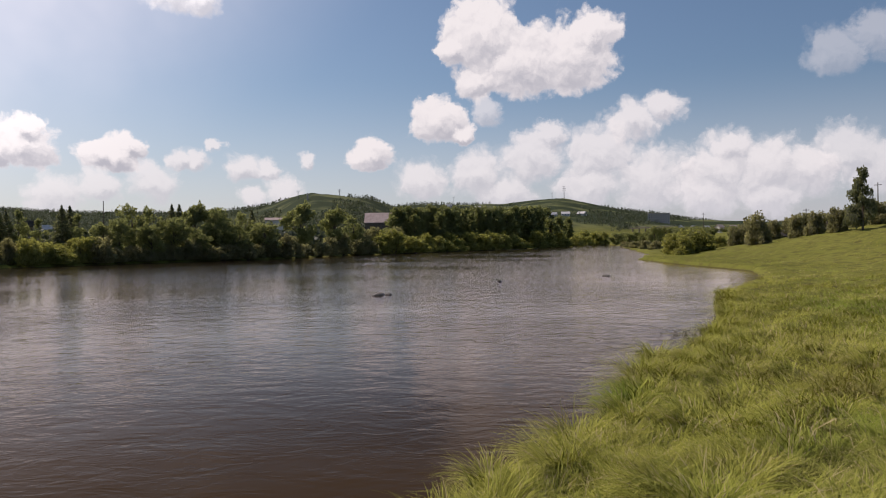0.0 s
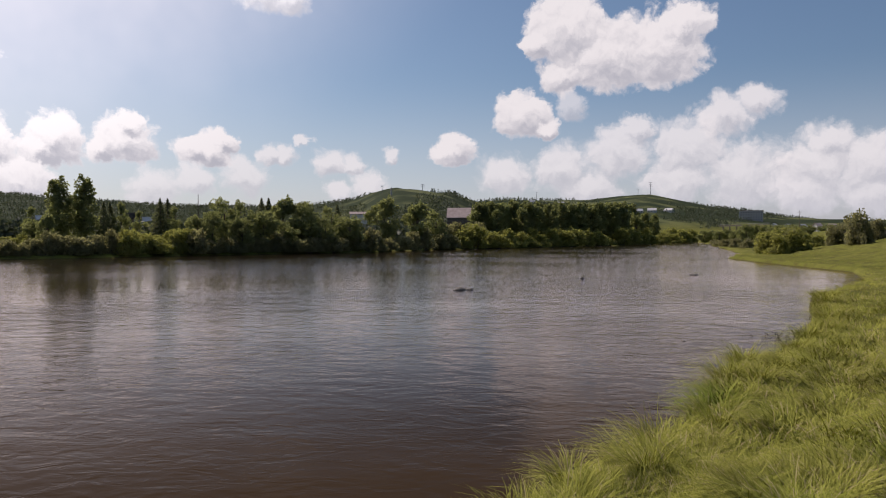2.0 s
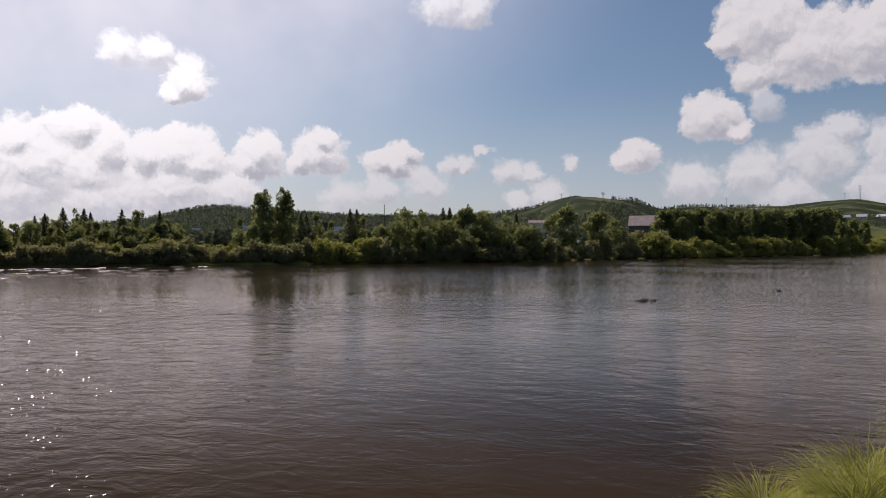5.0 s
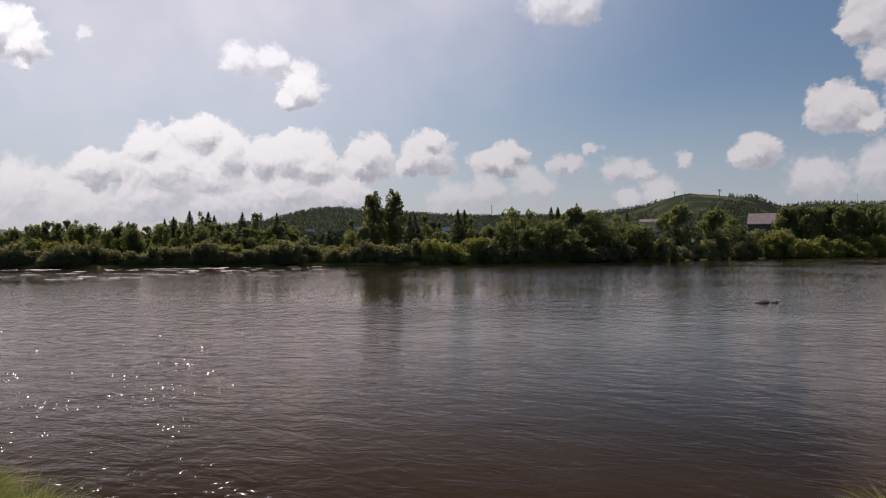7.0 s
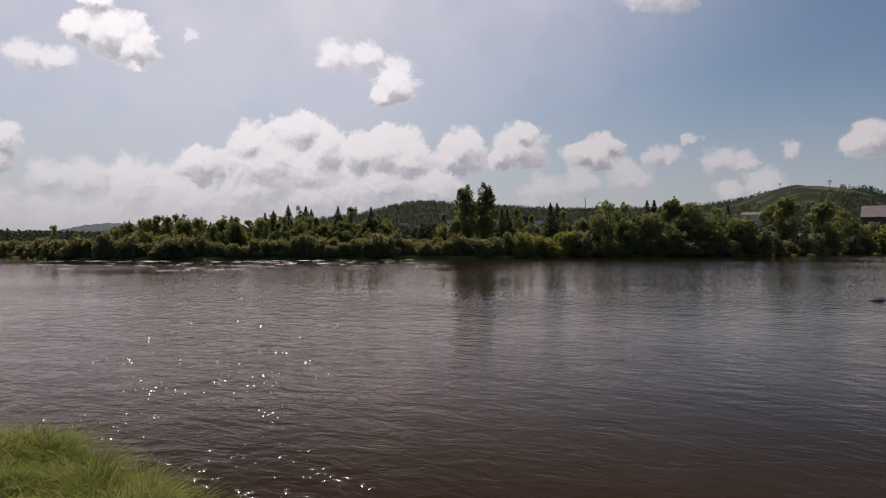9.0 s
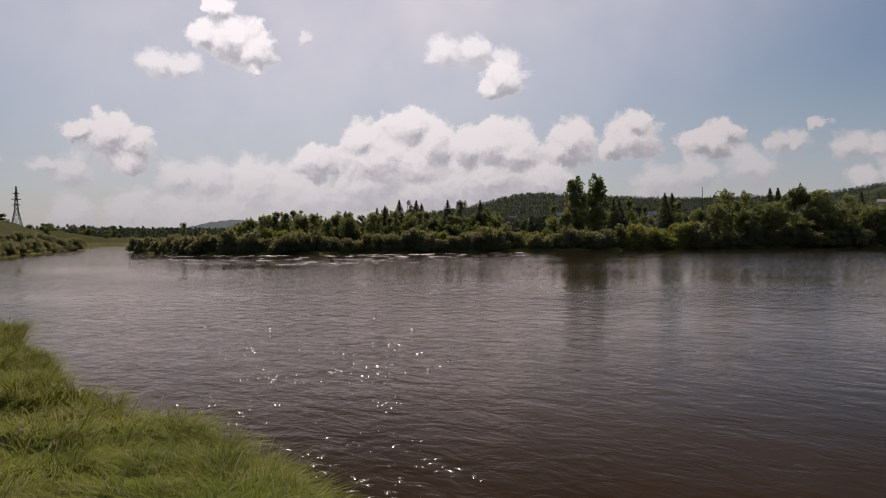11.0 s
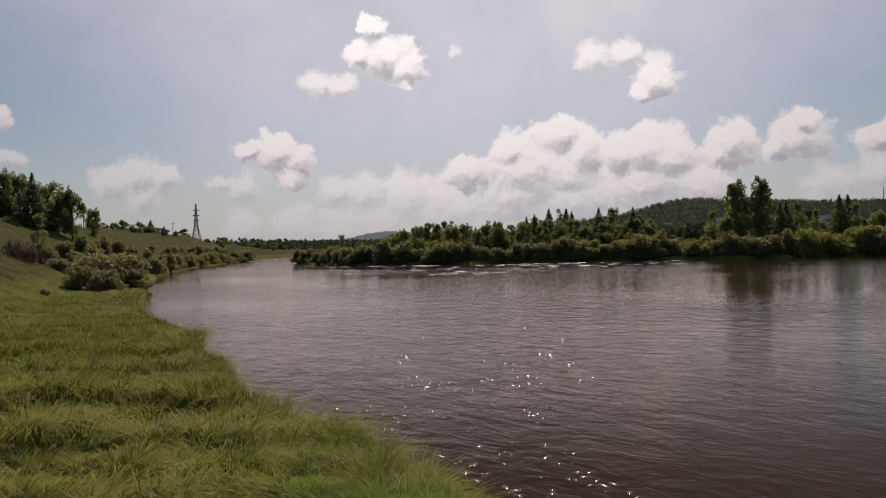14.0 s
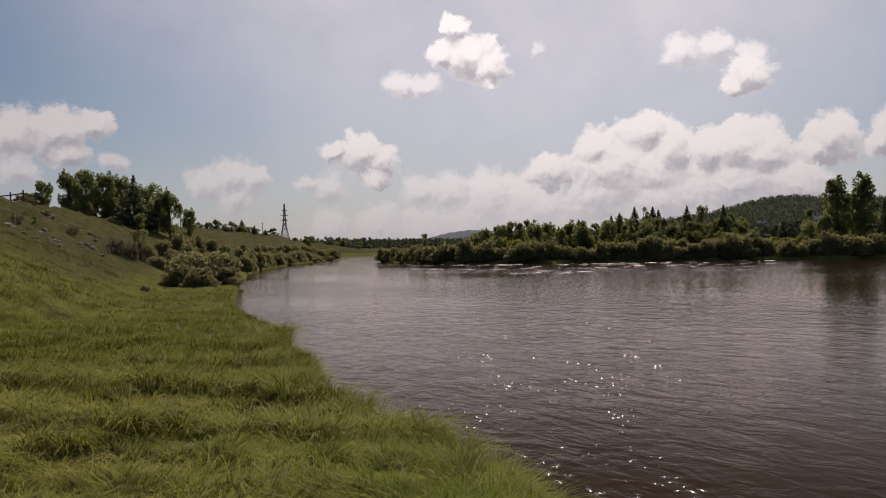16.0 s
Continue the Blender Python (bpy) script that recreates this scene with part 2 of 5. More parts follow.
def ground_material():
    mat, n = material("meadow_ground")
    at = n.add("ShaderNodeTexCoord").outputs["Object"]
    huge = n.noise(at, 0.012, 5.0, 0.6)
    big = n.noise(at, 0.09, 4.0)
    mid = n.noise(at, 1.3, 4.0)
    fine = n.noise(at, 14.0, 4.0, 0.7)
    green = n.mix(n.ramp(big.outputs[0], 0.3, 0.7), (0.150, 0.160, 0.026), (0.225, 0.225, 0.050))
    green = n.mix(n.ramp(mid.outputs[0], 0.42, 0.72), green, (0.10, 0.085, 0.028))
    green = n.mix(n.math("MULTIPLY", fine.outputs[0], 0.5), green, (0.05, 0.06, 0.018))
    z = n.add("ShaderNodeSeparateXYZ")
    n.feed(z.inputs[0], at)
    # Dry olive slope, its colour also darkened for growth seen against the light.
    dry = n.math("MULTIPLY", n.ramp(z.outputs[0], -26.0, -40.0), n.ramp(z.outputs[2], 0.7, 1.6))
    green = n.mix(dry, green, n.mix(n.ramp(mid.outputs[0], 0.35, 0.65), (0.055, 0.065, 0.016), (0.105, 0.092, 0.032)))
    south = n.ramp(z.outputs[0], -230.0, -400.0)
    wood = n.math("MULTIPLY", n.math("MAXIMUM", n.ramp(huge.outputs[0], 0.36, 0.52), south), n.ramp(z.outputs[2], 9.0, 22.0))
    # Higher ground gets a paler, greyer green: aerial haze put into the colour.
    hill_haze = n.ramp(z.outputs[2], 9.0, 25.0)
    green = n.mix(n.math("MULTIPLY", hill_haze, 0.8), green, (0.135, 0.150, 0.070))
    green = n.mix(wood, green, n.mix(mid.outputs[0], (0.022, 0.033, 0.016), (0.042, 0.056, 0.026)))
    mud = n.ramp(n.math("ADD", z.outputs[2], n.math("MULTIPLY", mid.outputs[0], 0.12)), 0.16, 0.02)
    col = n.mix(mud, green, n.mix(fine.outputs[0], (0.030, 0.024, 0.014), (0.065, 0.050, 0.030)))
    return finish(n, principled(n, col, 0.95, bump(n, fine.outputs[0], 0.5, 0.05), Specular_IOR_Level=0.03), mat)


def water_material():
    mat, n = material("river_water")
    at = n.add("ShaderNodeTexCoord").outputs["Object"]
    turn = n.add("ShaderNodeMapping")
    n.feed(turn.inputs[0], at)
    turn.inputs["Rotation"].default_value = (0, 0, radians(-35))
    turn.inputs["Scale"].default_value = (1.0, 1.5, 1.0)
    flow = turn.outputs[0]
    swell = n.noise(flow, 0.35, 3.0, 0.5, 0.6)
    ripple = n.noise(flow, 2.0, 4.0, 0.55, 0.8)
    fine = n.noise(flow, 7.5, 3.0, 0.5, 0.3)
    patch = n.noise(at, 0.045, 3.0, 0.5)
    chop = n.noise(flow, 0.95, 3.0, 0.55, 0.5)
    h = n.math("ADD", n.math("MULTIPLY", swell.outputs[0], 0.8), n.math("MULTIPLY", ripple.outputs[0], 0.55))
    h = n.math("ADD", h, n.math("MULTIPLY", chop.outputs[0], 0.9))
    h = n.math("ADD", h, n.math("MULTIPLY", fine.outputs[0], 0.09))
    glint = n.noise(flow, 13.0, 1.0, 0.5, 0.0)
    gust = n.noise(at, 0.55, 2.0, 0.5, 0.5)
    h = n.math("ADD", h, n.math("MULTIPLY", n.math("MULTIPLY", glint.outputs[0], 0.12), n.ramp(gust.outputs[0], 0.40, 0.74)))
    calm = n.ramp(patch.outputs[0], 0.34, 0.66, 0.35, 1.30)
    silt = n.mix(n.ramp(n.noise(flow, 0.12, 4.0).outputs[0], 0.3, 0.7), (0.032, 0.0200, 0.0105), (0.046, 0.0290, 0.0152))
    normal = bump(n, h, calm, 0.037)
    fresnel = n.add("ShaderNodeFresnel")
    n.feed(fresnel.inputs["IOR"], 1.33)
    n.feed(fresnel.inputs["Normal"], normal)
    body = n.add("ShaderNodeBsdfDiffuse")
    n.feed(body.inputs["Color"], silt)
    gloss = n.add("ShaderNodeBsdfGlossy")
    n.feed(gloss.inputs["Color"], (1.0, 0.88, 0.835, 1.0))
    n.feed(gloss.inputs["Roughness"], 0.06)
    n.feed(gloss.inputs["Normal"], normal)
    m = n.add("ShaderNodeMixShader")
    n.feed(m.inputs[0], n.ramp(fresnel.outputs[0], 0.09, 0.86, 0.0, 0.95))
    n.feed(m.inputs[1], body.outputs[0])
    n.feed(m.inputs[2], gloss.outputs[0])
    return finish(n, m.outputs[0], mat)


GROUND, WATER = ground_material(), water_material()

# ---- plan of the river ----
NEAR = [(-302.8, 80.37), (-192.9, 53.57), (-159.8, 38.08), (-115.1, 21.96), (-87.48, 13.19), (-56.08, 7.576), (-42.09, 5.376), (-27.5, 3.4), (-18.1, 3.45), (-15.0, 2.95),
        (-12.7, 2.95), (-10.3, 2.40), (-8.8, 2.6), (-7.2, 2.65), (-6.3, 2.85), (-5.7, 2.95), (-5.1, 2.8), (-4.5, 2.55), (-3.2, 2.4), (-2.0, 2.7), (-0.9, 4.0), (-0.35, 5.9), (-0.05, 6.5), (0.42, 6.95), (0.80, 7.8),
        (1.15, 9.3), (1.80, 11.6), (2.30, 12.5), (2.85, 13.0), (3.75, 15.5), (4.65, 17.9), (5.9, 22.4), (7.1, 27.4), (10.0, 34.0), (13.4, 41.2), (16.4, 54.0), (15.2, 68.7), (14.3, 90.0), (21.0, 122.0), (55.32, 424.1), (84.86, 678)]
FAR = [(74.13, 682), (70.14, 560.5), (30.24, 387.8), (5.14, 283.1), (-25.99, 187), (-36.21, 161.4), (-40.55, 126), (-50.74, 110.3), (-56.39, 98.33), (-64.44, 80.69), (-71.5, 74.63),
       (-79.94, 56.13), (-88.29, 47.34), (-100, 40.32), (-129.1, 42), (-142.8, 48.86), (-172.6, 62.45), (-230.5, 75.15), (-302.1, 93.51)]
# skyline of the hills: heading and height in degrees
RIDGE = [(-50.1, 2.73), (-25.0, 1.52), (-18.1, 1.18), (-12.9, 1.46), (-8.0, 2.26), (-5.4, 2.82), (-3.3, 3.22), (-1.3, 3.07), (0.8, 2.83), (4.2, 2.87), (7.3, 2.89), (9.4, 2.85), (11.2, 3.35),
         (13.2, 3.56), (15.4, 3.89), (16.7, 3.63), (18.5, 3.04), (20.5, 2.68), (24.4, 2.41), (29.9, 2.37), (34.3, 2.51), (39.4, 2.76), (41.8, 3.03), (43.7, 2.88), (47.2, 2.07),
         (53.2, 1.30), (57.6, 0.85), (62.7, 0.60), (65.4, 0.55), (70.3, 0.50), (72.4, 0.50), (78.3, 0.62), (92.5, 0.99), (122.0, 2.35), (182.6, 2.54), (271.7, 2.36)]


def along(points, px, py):
    """Distance from each place to a bank."""
    best = np.full(px.shape, 1e9)
    for (ax, ay), (bx, by) in zip(points, points[1:]):
        dx, dy = bx - ax, by - ay
        u = np.clip(((px - ax) * dx + (py - ay) * dy) / (dx * dx + dy * dy), 0, 1)
        best = np.minimum(best, np.hypot(px - ax - u * dx, py - ay - u * dy))
    return best


def in_river(px, py):
    poly = NEAR + FAR
    inside = np.zeros(px.shape, bool)
    for (ax, ay), (bx, by) in zip(poly, poly[1:] + poly[:1]):
        if ay != by:
            inside ^= ((ay > py) != (by > py)) & (px < (bx - ax) * (py - ay) / (by - ay) + ax)
    return inside


def wobble(px, py, s, seed):
    a = np.sin(px * 1.7 / s + seed) * np.cos(py * 1.3 / s - seed * 2) + 0.5 * np.sin(px * 3.9 / s - py * 2.7 / s + seed * 3)
    return a + 0.35 * np.sin(px * 7.3 / s + py * 6.1 / s + seed)


def smooth(v, lo, hi):
    u = np.clip((v - lo) / (hi - lo), 0, 1)
    return u * u * (3 - 2 * u)


def land(px, py):
    """Height of the ground."""
    px, py = np.asarray(px, float), np.asarray(py, float)
    dn, df, wet = along(NEAR, px, py), along(FAR, px, py), in_river(px, py)
    sd = np.where(wet, -1, 1) * np.minimum(dn, df)
    r = np.hypot(px, py)
    az = np.degrees(np.arctan2(-px, py))
    az = np.where(az < -60, az + 360, az)
    near = dn < df
    s = np.maximum(sd, 0)
    bank = -0.8 + 1.12 * smooth(sd, -0.7, 0.12)
    left = smooth(-px, 14, 30)
    right = smooth(px, 0.5, 13)
    rise = np.minimum((0.36 * left + 0.075 * right + 0.07) * np.maximum(s - 8 + 4.5 * left + 2 * right, 0), 6.0 - 2.0 * right)
    rise = rise * (1 + (0.02 + 0.035 * left) * wobble(px, py, 6.0, 6.0) + (0.02 + 0.02 * left) * wobble(px, py, 1.9, 2.5))
    rise = rise * (1 - smooth(r, 250, 700) * 0.6)
    zn = 0.018 * np.minimum(s, 40) + rise + (0.05 * wobble(px, py, 1.6, 1.0) + 0.045 * wobble(px, py, 0.55, 3.3)) * smooth(s, 0.1, 1)
    zf = 1.1 * smooth(s, 0, 9) + 0.012 * np.minimum(s, 400) + 0.12 * wobble(px, py, 9, 2.0) * smooth(s, 1, 8)
    side = smooth(df - dn, -14, 14)
    z = bank + np.where(r > 140, side, near) * zn + np.where(r > 140, 1 - side, ~near) * zf
    top = np.interp(az, [a for a, _ in RIDGE], [e for _, e in RIDGE])
    far_off = 1500 - 500 * np.exp(-((az - 13.5) / 6) ** 2) + 900 * smooth(az, 47, 59)
    crest = np.tan(np.radians(top)) * far_off + 2.0
    hill = crest * np.where(r < far_off, smooth(r / far_off, 0.30, 1.0), 1 - 0.7 * smooth(r / far_off, 1.0, 1.7))
    hill = hill * (1 + 0.02 * wobble(px, py, 70, 5.0))
    return np.where(sd > 0, np.maximum(z, hill), z)


def link(name, verts, faces, mat, parent=None, label="", smooth_faces=False):
    mesh = bpy.data.meshes.new(name)
    mesh.from_pydata(verts if isinstance(verts, list) else verts.tolist(), [], faces if isinstance(faces, list) else faces.tolist())
    mesh.materials.append(mat)
    if smooth_faces:
        mesh.polygons.foreach_set("use_smooth", [True] * len(mesh.polygons))
    ob = new(name, mesh)
    if parent is not None:
        ob.parent = parent
    return tagged(ob, label)


def ground_sheet():
    radii = np.concatenate([[0.0], np.geomspace(0.6, 600, 300), np.geomspace(615, 4600, 60)])
    ways = np.radians(np.concatenate([np.arange(-60, 120, 0.5), np.arange(120, 300, 3.0)]))
    rr, aa = np.meshgrid(radii[1:], ways, indexing="ij")
    px, py = -rr * np.sin(aa), rr * np.cos(aa)
    verts = np.stack([px.ravel(), py.ravel(), land(px, py).ravel()], 1)
    m = len(ways)
    i, j = np.meshgrid(np.arange(len(radii) - 2), np.arange(m), indexing="ij")
    a, b = i * m + j, i * m + (j + 1) % m
    faces = np.stack([a, b, b + m, a + m], -1).reshape(-1, 4)
    verts = np.vstack([verts, [[0, 0, float(land(np.array([0.0]), np.array([0.0]))[0])]]])
    faces = faces.tolist() + [[len(verts) - 1, (k + 1) % m, k] for k in range(m)]
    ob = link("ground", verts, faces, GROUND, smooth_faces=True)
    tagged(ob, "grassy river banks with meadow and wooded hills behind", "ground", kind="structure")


def water_sheet():
    n = 60
    verts = [(-420 + 900 * i / n, -60 + 900 * j / n, 0.0) for j in range(n + 1) for i in range(n + 1)]
    faces = [(j * (n + 1) + i, j * (n + 1) + i + 1, (j + 1) * (n + 1) + i + 1, (j + 1) * (n + 1) + i) for j in range(n) for i in range(n)]
    ob = link("water", verts, faces, WATER, smooth_faces=True)
    tagged(ob, "muddy brown river with small ripples reflecting the sky", "river", kind="structure")


ground_sheet()
water_sheet()


def far_hills():
    """Low blue-green hills beyond the bend, several kilometres off."""
    crest = [(54, 0.35), (57, 1.05), (60, 1.24), (62.4, 1.27), (65.0, 1.40), (66.6, 1.22), (68.2, 0.84), (69.8, 0.83), (71.6, 0.66), (73.4, 0.56), (76, 0.40)]
    ways, steps = np.arange(54, 76.01, 0.1), 10
    top = np.interp(ways, [a for a, _ in crest], [e for _, e in crest]) + 0.018 * np.sin(ways * 9.0) + 0.012 * np.sin(ways * 23.0)
    verts, faces = [], []
    for a, e in zip(ways, top):
        for k in range(steps + 1):
            u = k / steps
            r = 3100 + 900 * u
            high = (EYE[2] + 4000 * math.tan(radians(e))) * math.sin(u * math.pi / 2) ** 1.4
            verts.append((-r * math.sin(radians(a)), r * math.cos(radians(a)), high))
    for i in range(len(ways) - 1):
        for k in range(steps):
            p = i * (steps + 1) + k
            faces.append((p, p + 1, p + steps + 2, p + steps + 1))
    # The bluish base colour carries the haze of several kilometres.
    ob = link("backdrop", verts, faces, mottled("hazed_blue_hills", (0.095, 0.125, 0.135), (0.135, 0.160, 0.165), 0.004, 0.95, 0.0, 0.01), smooth_faces=True)
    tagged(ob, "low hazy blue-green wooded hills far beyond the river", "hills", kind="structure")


far_hills()

# ---- plants ----


def fast_mesh(name, verts, tris, mat):
    mesh = bpy.data.meshes.new(name)
    mesh.vertices.add(len(verts))
    mesh.vertices.foreach_set("co", np.ascontiguousarray(verts, np.float32).ravel())
    mesh.loops.add(tris.size)
    mesh.loops.foreach_set("vertex_index", np.ascontiguousarray(tris, np.int32).ravel())
    mesh.polygons.add(len(tris))
    mesh.polygons.foreach_set("loop_start", np.arange(0, tris.size, 3, dtype=np.int32))
    mesh.update(calc_edges=True)
    mesh.materials.append(mat)
    return mesh


def leaves(rng, centres, size, long=1.6, flat=0.0, out=None):
    """Lens-shaped leaves at the centres, turned at random: two triangles each, folded along the middle."""
    n = len(centres)
    a = rng.normal(size=(n, 3))
    if out is not None:
        a = a * 0.8 + out
    a[:, 2] -= flat
    a /= np.linalg.norm(a, axis=1)[:, None] + 1e-9
    b = np.cross(a, rng.normal(size=(n, 3)))
    b /= np.linalg.norm(b, axis=1)[:, None] + 1e-9
    c = np.cross(a, b)
    s = (size * rng.uniform(0.6, 1.35, n))[:, None]
    v = np.stack([centres - a * s * long / 2, centres + b * s * 0.45 + c * s * 0.12, centres + a * s * long / 2, centres - b * s * 0.45 + c * s * 0.12], 1)
    base = np.arange(n)[:, None] * 4
    return v.reshape(-1, 3), np.concatenate([base + [0, 1, 2], base + [0, 2, 3]])


def puff(rng, blobs, n):
    """Places in the shells of blobs (x, y, z, rx, rz), and the ways out of them."""
    weight = np.array([b[3] * b[3] + b[3] * b[4] for b in blobs])
    pick = rng.choice(len(blobs), n, p=weight / weight.sum())
    b = np.array(blobs)[pick]
    d = rng.normal(size=(n, 3))
    d /= np.linalg.norm(d, axis=1)[:, None]
    lumps = 1 + 0.26 * np.sin(d[:, 0] * 5 + pick) * np.sin(d[:, 1] * 6 + pick * 2) + 0.15 * np.sin(d[:, 2] * 9 + pick)
    r = (rng.uniform(0.35, 1.0, n) ** 0.45) * lumps
    return b[:, :3] + d * np.stack([b[:, 3], b[:, 3], b[:, 4]], 1) * r[:, None], d


def tubes(paths, sides=6):
    """Tapered limbs: each path is a list of (x, y, z, radius)."""
    verts, tris = [], []
    for path in paths:
        base = len(verts)
        for x, y, z, r in path:
            for k in range(sides):
                w = 2 * math.pi * k / sides
                verts.append((x + r * math.cos(w), y + r * math.sin(w), z))
        for i in range(len(path) - 1):
            for k in range(sides):
                p, q = base + i * sides + k, base + i * sides + (k + 1) % sides
                tris += [(p, q, q + sides), (p, q + sides, p + sides)]
    return np.array(verts), np.array(tris)


def limb(rng, start, end, r0, r1, bend=0.06):
    pts = []
    for k in range(5):
        u = k / 4
        j = bend * math.sin(math.pi * u)
        pts.append((start[0] + (end[0] - start[0]) * u + rng.normal() * j, start[1] + (end[1] - start[1]) * u + rng.normal() * j,
                    start[2] + (end[2] - start[2]) * u, r0 + (r1 - r0) * u))
    return pts


def make_plant(kind, seed):
    """A plant one metre high and about as wide as its kind, on an Empty at its foot."""
    rng = np.random.default_rng(seed * 7 + len(kind) * 131)
    root = new(kind)
    blobs, limbs, mat, n, size, long = [], [], WILLOW, 2600, 0.045, 1.7
    if kind in ("willow_bush", "yellow_bush"):
        mat = WILLOW if kind == "willow_bush" else YELLOW
        for k in range(13):
            w, q = rng.uniform(0, 6.28), rng.uniform(0.05, 0.36)
            r = rng.uniform(0.15, 0.25)
            z = rng.uniform(0.14, 0.84 - 0.75 * q)
            blobs.append((q * math.cos(w), q * math.sin(w), z, r, r * rng.uniform(0.8, 1.1)))
            limbs.append(limb(rng, (0.05 * math.cos(w), 0.05 * math.sin(w), -0.12), blobs[-1][:3], 0.014, 0.005))
        for k in range(9):
            w = 6.28 * k / 9 + rng.uniform(-0.3, 0.3)
            blobs.append((0.36 * math.cos(w), 0.36 * math.sin(w), rng.uniform(0.06, 0.2), 0.17, 0.17))
        n, size = 3600, 0.050
    elif kind == "round_tree":
        mat = BIRCH
        limbs.append(limb(rng, (0, 0, -0.08), (0.02, 0.02, 0.7), 0.030, 0.012, 0.012))
        for k in range(17):
            w, z = rng.uniform(0, 6.28), rng.uniform(0.12, 0.88)
            q = 0.34 * math.sin(math.pi * min(1, max(0.12, (1.04 - z) / 0.95))) * rng.uniform(0.4, 1.1)
            r = rng.uniform(0.10, 0.18)
            blobs.append((q * math.cos(w), q * math.sin(w), z, r, r * rng.uniform(0.8, 1.05)))
            limbs.append(limb(rng, (0, 0, z * 0.55), blobs[-1][:3], 0.012, 0.004, 0.01))
        n, size, long = 4600, 0.034, 1.5
    elif kind in ("poplar_tree", "forest_tree"):
        mat = BIRCH
        limbs.append(limb(rng, (0, 0, -0.06), (0.0, 0.01, 0.93), 0.022, 0.004, 0.008))
        steps = 26 if kind == "poplar_tree" else 18
        for k in range(steps):
            z = 0.16 + 0.78 * k / (steps - 1)
            w = k * 2.4 + rng.uniform(-0.4, 0.4)
            wide = 0.19 * (1 - 0.55 * abs(z - 0.45) / 0.5) * rng.uniform(0.5, 1.25)
            r = rng.uniform(0.055, 0.095)
            blobs.append((wide * 0.7 * math.cos(w), wide * 0.7 * math.sin(w), z, r, r * 1.15))
            limbs.append(limb(rng, (0, 0, z - 0.10), blobs[-1][:3], 0.008, 0.003, 0.006))
        n, size, long = 5200, 0.023, 1.5
    elif kind == "birch_tree":
        mat = BIRCH
        limbs.append(limb(rng, (0, 0, -0.06), (0.03, 0.0, 0.97), 0.014, 0.003, 0.015))
        for k in range(15):
            z = rng.uniform(0.25, 0.95)
            w = rng.uniform(0, 6.28)
            wide = 0.20 * min(1.0, (1.05 - z) * 1.8) * rng.uniform(0.3, 1.1)
            r = rng.uniform(0.045, 0.085)
            blobs.append((wide * math.cos(w), wide * math.sin(w), z, r, r))
            limbs.append(limb(rng, (0.02, 0, z - 0.12), blobs[-1][:3], 0.006, 0.002, 0.008))
        n, size, long = 2200, 0.022, 1.5
    elif kind == "spruce_tree":
        mat = NEEDLE
        limbs.append(limb(rng, (0, 0, -0.06), (0, 0, 1.0), 0.018, 0.002, 0.003))
    else:
        mat = NEEDLE
        limbs.append(limb(rng, (0, 0, -0.06), (0.02, 0.0, 0.95), 0.030, 0.006, 0.01))
        for k in range(40):
            z = 0.12 + 0.84 * (k / 39) ** 1.1
            w = rng.uniform(0, 6.28)
            q = 0.34 * min(1.0, (1.06 - z) * 1.5) * rng.uniform(0.3, 1.0)
            r = rng.uniform(0.09, 0.15) * (1.15 - 0.6 * z)
            blobs.append((q * math.cos(w), q * math.sin(w), z, r, r * 0.75))
            limbs.append(limb(rng, (0, 0, max(0.05, z - 0.08)), blobs[-1][:3], 0.010, 0.003, 0.01))
        n, size, long = 4200, 0.030, 1.8
    if kind == "spruce_tree":
        n, size, long = 2400, 0.038, 2.0
        z = 0.06 + 0.92 * rng.uniform(0, 1, n) ** 1.25
        ring = np.floor(z * 17) / 17
        q = 0.40 * (1.0 - z) ** 1.05 * (0.55 + 0.45 * (1 - (z - ring) * 17)) * rng.uniform(0.25, 1.1, n) ** 0.6
        w = rng.uniform(0, 6.28, n)
        q = q * (0.8 + 0.3 * np.sin(w * 5 + ring * 40))
        at = np.stack([q * np.cos(w), q * np.sin(w), z - 0.25 * q], 1)
        way = np.stack([np.cos(w), np.sin(w), np.full(n, -0.25)], 1)
        v, f = leaves(rng, at, size * (0.3 + 0.85 * (1 - z)), long, 0.0, way * 1.5)
    else:
        high = max(b[2] for b in blobs)
        for b in list(blobs):
            for k in range(3):
                w, up = rng.uniform(0, 6.28), rng.uniform(-0.3, 1.0)
                q = math.sqrt(max(0.0, 1 - up * up)) * rng.uniform(0.9, 1.25)
                r = b[3] * rng.uniform(0.22, 0.42)
                blobs.append((b[0] + q * b[3] * math.cos(w), b[1] + q * b[3] * math.sin(w), min(b[2] + up * b[4] * 1.15, high + 0.12), r, r * rng.uniform(0.8, 1.7)))
        n = int(n * 1.25)
        at, way = puff(rng, blobs, n)
        at[:, 2] = np.maximum(at[:, 2], 0.005)
        v, f = leaves(rng, at, size, long, 0.25, way * 0.5)
    tv, tf = tubes(limbs, 6)
    trunk = new("trunk" if "bush" not in kind else "stems", fast_mesh("trunk", tv, tf, BARK))
    crown = new("crown", fast_mesh("crown", v, f, mat))
    trunk.parent = crown.parent = root
    return root


LIBRARY, USED = {}, set()
PICK = random.Random(11)
WIDTH = {"willow_bush": 0.52, "yellow_bush": 0.52, "round_tree": 0.42, "poplar_tree": 0.17, "forest_tree": 0.17, "birch_tree": 0.22, "spruce_tree": 0.155, "pine_tree": 0.36}


